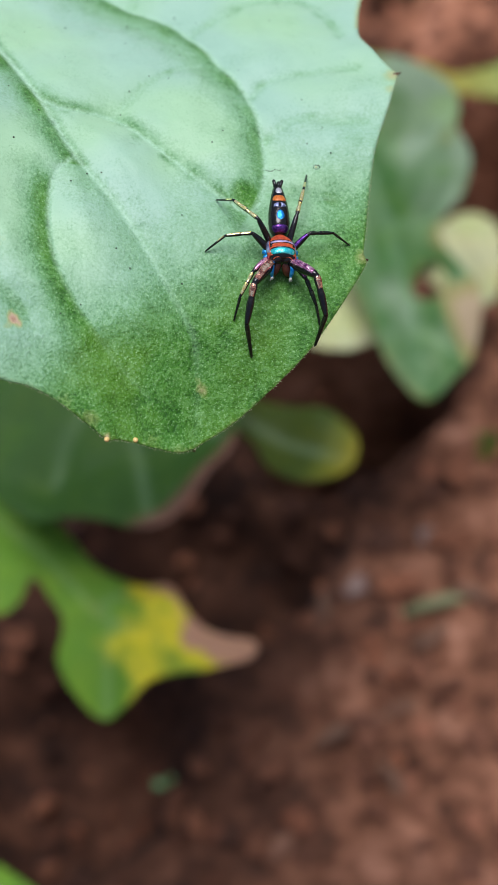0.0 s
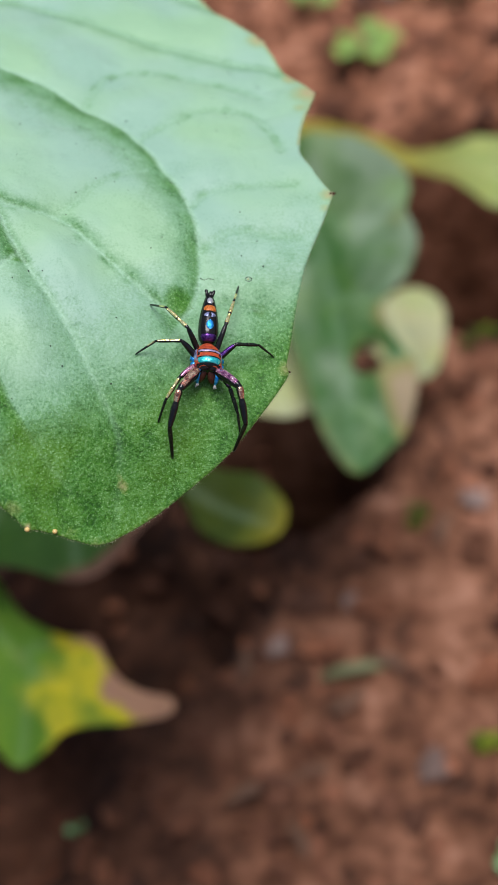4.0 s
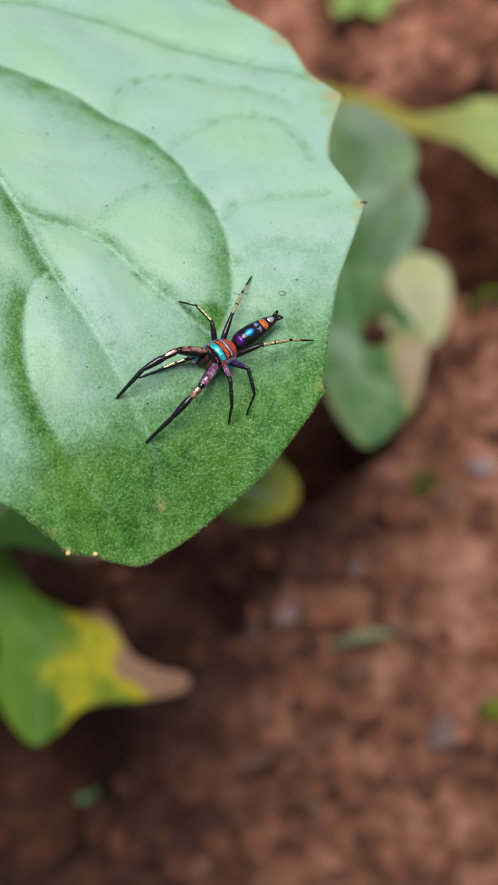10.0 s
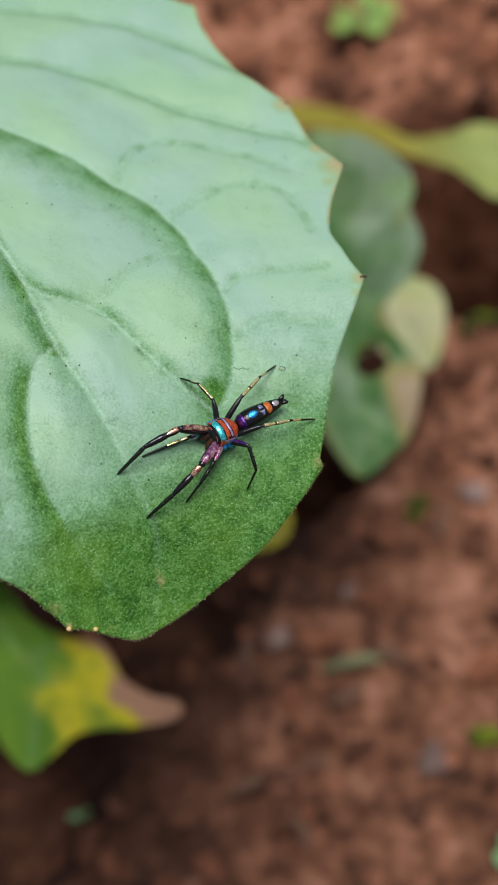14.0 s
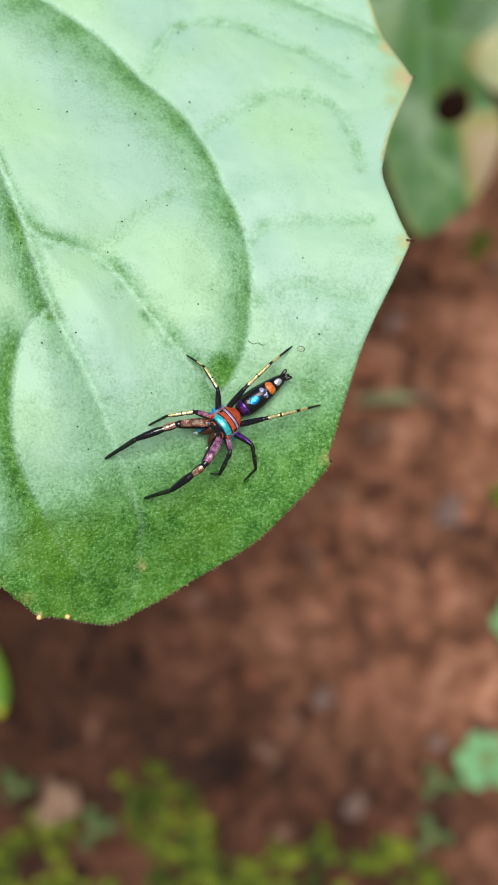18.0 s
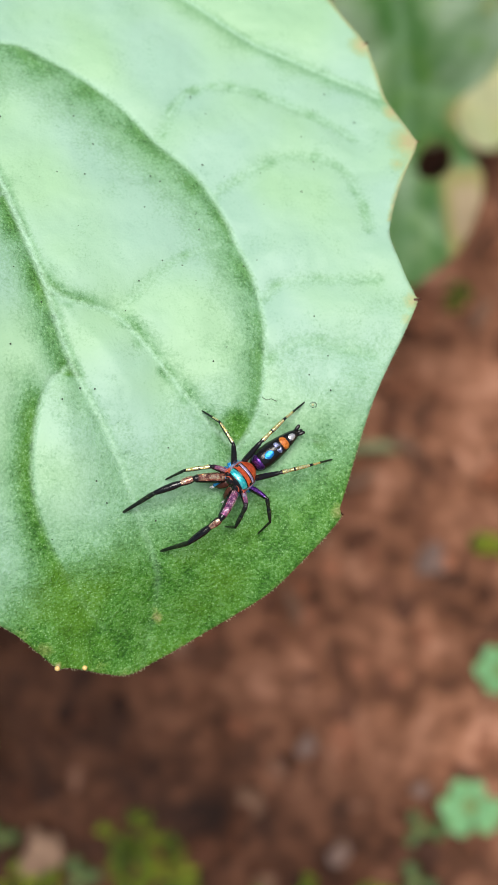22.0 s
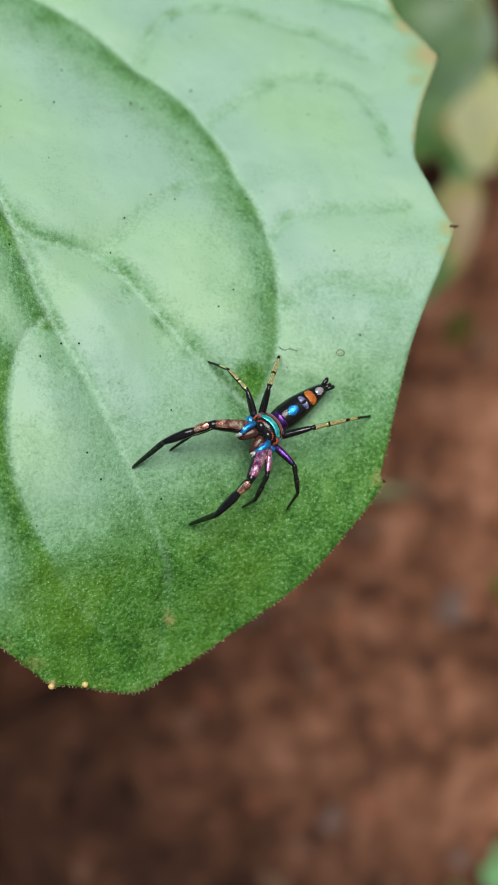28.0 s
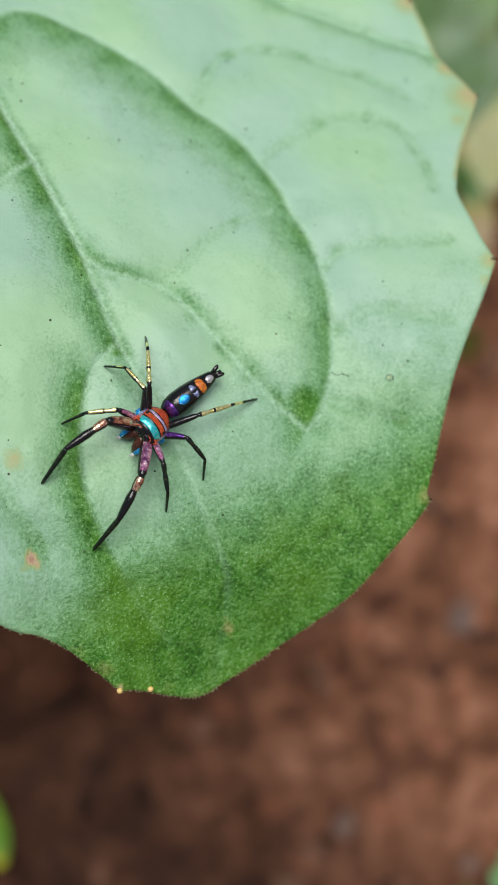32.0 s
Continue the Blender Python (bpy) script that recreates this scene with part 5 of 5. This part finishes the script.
# legs: pairs counted from the front; right side first
HIPS = ((0.62, 0.42), (0.28, 0.62), (-0.12, 0.64), (-0.5, 0.48))
LENGTHS = ((2.6, 2.6, 2.6), (1.75, 1.75, 1.7), (1.75, 1.75, 1.7), (2.3, 2.3, 2.3))
THICK = (0.36, 0.22, 0.2, 0.21)


def limb(name, length, stations, parent, under, scales=None, spans=(), label="", n=14, up=0.0):
    """A jointed piece along x; scale colour on its upper face within the spans (shares of its length) paints a
    highlight.
    """
    bm = ring_loft(bmesh.new(), [((x * length * MM, 0, z * MM), w * MM, h * MM, (0, 1, 0), (0, 0, 1)) for x, z, w, h in stations], n)
    ob = part(name, bm, under, parent, label)
    if scales:
        ob.data.materials.append(scales)
        for f in ob.data.polygons:
            x = f.center.x / (length * MM)
            if f.normal.z > up and any(a < x < b for a, b in spans):
                f.material_index = 1
    return ob


def even(stations, m=22):
    """Stations resampled evenly, for a smooth skin and crisp bands."""
    xs = [r[0] for r in stations]
    return [tuple([x] + [float(np.interp(x, xs, [r[k] for r in stations])) for k in (1, 2, 3)]) for x in np.linspace(xs[0], xs[-1], m)]


def build_leg(side, k):
    x, y = HIPS[k]
    y *= side
    hip = Vector((x, y, -0.28))
    out = Vector((x * 0.6, y, 0)).normalized()
    coxa = tube(bmesh.new(), [(hip - out * 0.3) * MM, hip * MM, (hip + out * 0.3) * MM, (hip + out * 0.5) * MM], [0.2 * MM, 0.24 * MM, 0.22 * MM, 0.15 * MM], 10)
    leg = part("leg", coxa, BLUE, spider, ("long front leg with copper-pink thigh", "short dark leg with violet thigh", "dark leg with gold bands", "long hind leg with gold bands")[k])
    t = THICK[k]
    a, b, c = LENGTHS[k]
    fem = even([(-0.02, 0, t * 0.5, t * 0.5), (0.12, 0.02, t * 0.85, t * 0.95), (0.4, 0.05, t * 0.95, t * 1.12), (0.7, 0.04, t * 0.85, t), (0.92, 0, t * 0.7, t * 0.75), (1.02, 0, t * 0.4, t * 0.4)])
    shi = even([(-0.03, 0, t * 0.4, t * 0.4), (0.08, 0, t * 0.72, t * 0.72), (0.24, 0.01, t * 0.66, t * 0.66), (0.33, 0, t * 0.52, t * 0.52), (0.5, 0.02, t * 0.68, t * 0.72), (0.8, 0.01, t * 0.58, t * 0.6), (1.02, 0, t * 0.38, t * 0.38)])
    foo = even([(-0.02, 0, t * 0.36, t * 0.36), (0.1, 0, t * 0.46, t * 0.46), (0.5, 0, t * 0.38, t * 0.38), (0.56, 0, t * 0.32, t * 0.32), (0.62, 0, t * 0.36, t * 0.36), (0.94, 0, t * 0.26, t * 0.26), (1.0, 0, t * 0.14, t * 0.14)])
    thigh = (COPPER if side < 0 else MAGENTA, MAGENTA, VIOLET if side > 0 else None, None)[k]
    gilt = GOLD if side < 0 or k == 3 else GREENBLACK
    band = (COPPER, gilt, gilt, gilt)[k]
    femur = limb("femur", a, fem, leg, JET, thigh, ((0.12, 0.9),), up=0.4 if k == 0 else 0.5)
    shin = limb("shin", b, shi, leg, JET, band, ((0.04, 0.3),) if k == 0 else ((0.05, 0.4), (0.45, 0.92)), up=0.45)
    foot = limb("foot", c, foo, leg, GREENBLACK, gilt if k > 1 else None, ((0.05, 0.36),) if k > 1 else ((0.2, 0.6),), up=0.3)
    return leg, femur, shin, foot


legs = {}
for side in (-1, 1):
    for k in range(4):
        legs[side, k] = build_leg(side, k)


def leg_joints(hip, foot, lengths, pole):
    """Hip, knee, ankle and foot of a limb that arches in the plane of pole, with equal bends at knee and ankle."""
    d = foot - hip
    reach = d.length
    x = d.normalized()
    z = (pole - x * pole.dot(x)).normalized()
    a, b, c = lengths
    lo, hi = 0.0, 2.4

    def chain(th):
        p1 = Vector((a, 0))
        p2 = p1 + Vector((b * math.cos(th), -b * math.sin(th)))
        return p1, p2, p2 + Vector((c * math.cos(2 * th * 0.8), -c * math.sin(2 * th * 0.8)))
    for _ in range(40):
        th = (lo + hi) / 2
        if chain(th)[2].length > reach:
            lo = th
        else:
            hi = th
    p1, p2, p3 = chain(lo)
    turn = math.atan2(p3.y, p3.x)
    pts = []
    for p in (p1, p2, p3):
        q = Vector((p.x * math.cos(-turn) - p.y * math.sin(-turn), p.x * math.sin(-turn) + p.y * math.cos(-turn)))
        pts.append(hip + x * q.x + z * q.y)
    return [hip, *pts], z


def aim(a, b, top):
    """A pose at a, with x towards b and z near top."""
    x = (b - a).normalized()
    y = top.cross(x).normalized()
    m = Matrix((x, y, x.cross(y))).transposed().to_4x4()
    m.translation = a * MM
    return m


# stances: place (u, v), heading, pitch, height on the leaf, then the eight feet, right legs 1 to 4 and left legs 1 to 4
STANCES = {
    "facing": (-3.58, -6.64, -96.6, 22, 1.2,
        (-6.19, -12.12), (-7.06, -10.08), (-8.30, -5.77), (-6.99, -1.86), (-2.08, -11.95), (-1.56, -11.08), (1.18, -5.96), (-0.74, -0.49)),
    "reach": (-3.86, -6.45, -93.8, 22, 1.2,
        (-6.09, -12.00), (-7.05, -9.64), (-8.48, -5.65), (-7.06, -1.62), (2.54, -9.62), (-0.42, -7.61), (1.47, -5.99), (-0.78, -0.23)),
    "settle": (-4.86, -5.32, -94.3, 22, 1.2,
        (-6.12, -11.67), (-8.08, -8.93), (-8.32, -5.56), (-6.24, 1.40), (0.11, -9.62), (-1.71, -6.86), (-0.94, -6.16), (-0.66, -0.26)),
    "turn": (-4.81, -5.10, -124.5, 14, 1.15,
        (-10.09, -10.06), (-9.45, -7.05), (-8.87, -1.68), (-1.89, 1.43), (-6.79, -11.31), (-4.52, -8.80), (-1.13, -6.24), (0.14, 0.29)),
    "side": (-4.94, -4.85, -147.9, 14, 1.15,
        (-12.12, -7.44), (-10.59, -6.03), (-7.25, -0.34), (-1.89, 1.62), (-10.38, -10.15), (-4.75, -9.11), (-3.48, -8.55), (1.78, -3.64)),
    "side_b": (-4.88, -5.00, -154.1, 14, 1.15,
        (-12.14, -7.39), (-11.64, -6.60), (-7.24, -0.42), (-0.39, 0.28), (-10.35, -10.11), (-7.64, -9.19), (-3.34, -8.45), (1.89, -3.85)),
    "side_d": (-4.74, -5.02, -157.4, 12, 1.15,
        (-12.09, -7.15), (-8.92, -4.71), (-7.17, -0.47), (-0.47, 0.16), (-10.33, -9.87), (-7.52, -8.93), (-3.35, -8.43), (1.87, -3.85)),
    "side_c": (-4.83, -4.92, -140.9, 24, 1.25,
        (-12.15, -7.26), (-9.53, -5.14), (-7.24, -0.62), (-0.55, 0.17), (-9.65, -9.56), (-5.56, -7.94), (-3.40, -8.34), (1.34, -3.47)),
    "lift": (-4.94, -4.90, -138.6, 34, 1.5,
        (-12.18, -7.28), (-9.71, -5.24), (-7.26, -0.66), (-0.45, 0.09), (-9.67, -9.70), (-5.64, -7.99), (-3.35, -8.33), (1.46, -3.58)),
    "rear": (-4.74, -4.50, -130.3, 56, 2.0,
        (-12.15, -7.29), (-9.60, -5.38), (-7.19, -0.49), (-3.51, 0.16), (-8.47, -9.00), (-6.07, -8.16), (-3.31, -7.90), (1.45, -3.45)),
    "rear_b": (-4.60, -4.58, -144.9, 56, 2.0,
        (-11.51, -6.09), (-9.55, -5.26), (-7.28, -0.42), (-3.24, -0.00), (-8.56, -9.01), (-5.71, -8.18), (-3.29, -8.35), (1.53, -3.46)),
    "drop": (-4.94, -3.94, -158.7, 18, 1.25,
        (-12.83, -3.06), (-9.87, -2.10), (-7.28, -0.44), (-3.05, 0.29), (-9.94, -9.17), (-7.18, -8.02), (-3.40, -8.30), (1.10, -4.15)),
    "step": (-5.96, -3.35, -149.1, 15, 1.15,
        (-13.67, -4.66), (-11.16, -2.19), (-8.45, 0.24), (-3.61, 1.04), (-9.72, -9.24), (-6.36, -7.60), (-2.65, -6.52), (-0.46, -0.92)),
    "swing": (-6.58, -2.98, -136.0, 15, 1.15,
        (-13.75, -4.67), (-11.57, -4.32), (-8.69, 0.41), (-6.54, 3.37), (-7.38, -9.20), (-5.29, -5.40), (-2.02, -3.51), (-0.50, -0.93)),
    "front": (-7.17, -2.05, -115.4, 22, 1.2,
        (-12.47, -7.56), (-11.49, -4.22), (-11.14, 0.07), (-9.50, 3.51), (-6.53, -8.73), (-5.14, -5.34), (-2.72, -1.86), (-2.69, 1.64)),
    "front_b": (-7.96, -1.92, -97.6, 22, 1.2,
        (-13.19, -7.41), (-11.56, -3.86), (-13.04, -1.18), (-9.57, 3.60), (-7.15, -8.24), (-5.92, -5.76), (-2.75, -1.88), (-3.73, 2.31)),
    "twist": (-9.82, -2.84, -114.6, 15, 1.15,
        (-15.45, -7.30), (-14.51, -4.32), (-13.06, -1.15), (-10.07, 2.39), (-10.93, -10.06), (-6.03, -6.02), (-6.36, -4.77), (-5.13, 1.60)),
    "leave": (-14.08, -3.15, -141.9, 15, 1.15,
        (-20.01, -6.24), (-18.90, -2.99), (-16.50, 0.37), (-14.14, 2.16), (-17.33, -9.64), (-13.28, -7.60), (-11.13, -5.83), (-7.84, -1.21)),
}
TIMES = (
    (0, "facing"), (6.2, "facing"), (6.6, "reach"), (7.2, "settle"), (7.6, "turn"), (8.2, "side"), (11.0, "side"), (12.2, "side_b"), (14.5, "side_b"),
    (16.4, "side_d"), (17.3, "side_d"), (18.0, "side_c"), (22.2, "side_c"), (23.2, "lift"), (24.6, "lift"), (26.4, "rear"), (27.0, "rear"), (27.8, "rear_b"), (29.0, "rear_b"),
    (29.4, "drop"), (29.8, "step"), (30.1, "swing"), (30.5, "front"), (30.9, "front_b"), (31.2, "front_b"), (31.6, "twist"), (32.0, "leave"),
)
RAISED = {("reach", 1, 0): 1.6}


def body_pose(name):
    u, v, heading, pitch, high = STANCES[name][:5]
    e = 1.5
    du = (leaf_height(u + e, v) - leaf_height(u - e, v)) / (2 * e)
    dv = (leaf_height(u, v + e) - leaf_height(u, v - e)) / (2 * e)
    top = Vector((-du, -dv, 1)).normalized()
    ahead = Vector((math.cos(radians(heading)), math.sin(radians(heading)), 0))
    ahead = (ahead - top * ahead.dot(top)).normalized()
    m = Matrix((ahead, top.cross(ahead), top)).transposed().to_4x4()
    m.translation = Vector((u, v, leaf_height(u, v) + high)) * MM
    return LEAF_AT @ m @ pose(0, 0, 0, 0, -pitch, 0)


def motions():
    tracks = {key: ([], [], []) for key in legs}
    body, tail = [], []
    for t, name in TIMES:
        m = body_pose(name)
        body.append((t, m))
        hinge = Matrix.Translation(Vector((-1.15, 0, 0)) * MM)
        # the abdomen is held clear of the leaf
        bend = max(0.0, STANCES[name][3] - 4.0)
        while bend < 80:
            swing = hinge @ pose(0, 0, 0, 0, bend, 0) @ hinge.inverted()
            tip = (LEAF_AT.inverted() @ m @ swing @ (Vector((-4.9, 0, 0)) * MM)) / MM
            if tip.z > leaf_height(tip.x, tip.y) + 0.95:
                break
            bend += 1.0
        tail.append((t, swing))
        inv = (m.inverted() @ LEAF_AT)
        up = (inv.to_3x3() @ Vector((0, 0, 1))).normalized()
        for i, (side, k) in enumerate([(-1, 0), (-1, 1), (-1, 2), (-1, 3), (1, 0), (1, 1), (1, 2), (1, 3)]):
            u, v = STANCES[name][5 + i]
            foot = inv @ (on_leaf(u, v, 0.05 + RAISED.get((name, side, k), 0.0)))
            foot = foot / MM
            x, y = HIPS[k]
            hip = Vector((x, y * side, -0.28))
            lean = Vector(((0.05, 0.1, -0.5, -0.1)[k], side * (0.45, 0.45, 0.05, 0.15)[k], 0))
            pts, top = leg_joints(hip, foot, LENGTHS[k], up + lean)
            for j in range(3):
                tracks[side, k][j].append((t, aim(pts[j], pts[j + 1], top)))
    walk(spider, body)
    walk(abdomen, tail)
    for key, (leg, femur, shin, foot) in legs.items():
        for ob, rows in zip((femur, shin, foot), tracks[key]):
            walk(ob, rows)


motions()
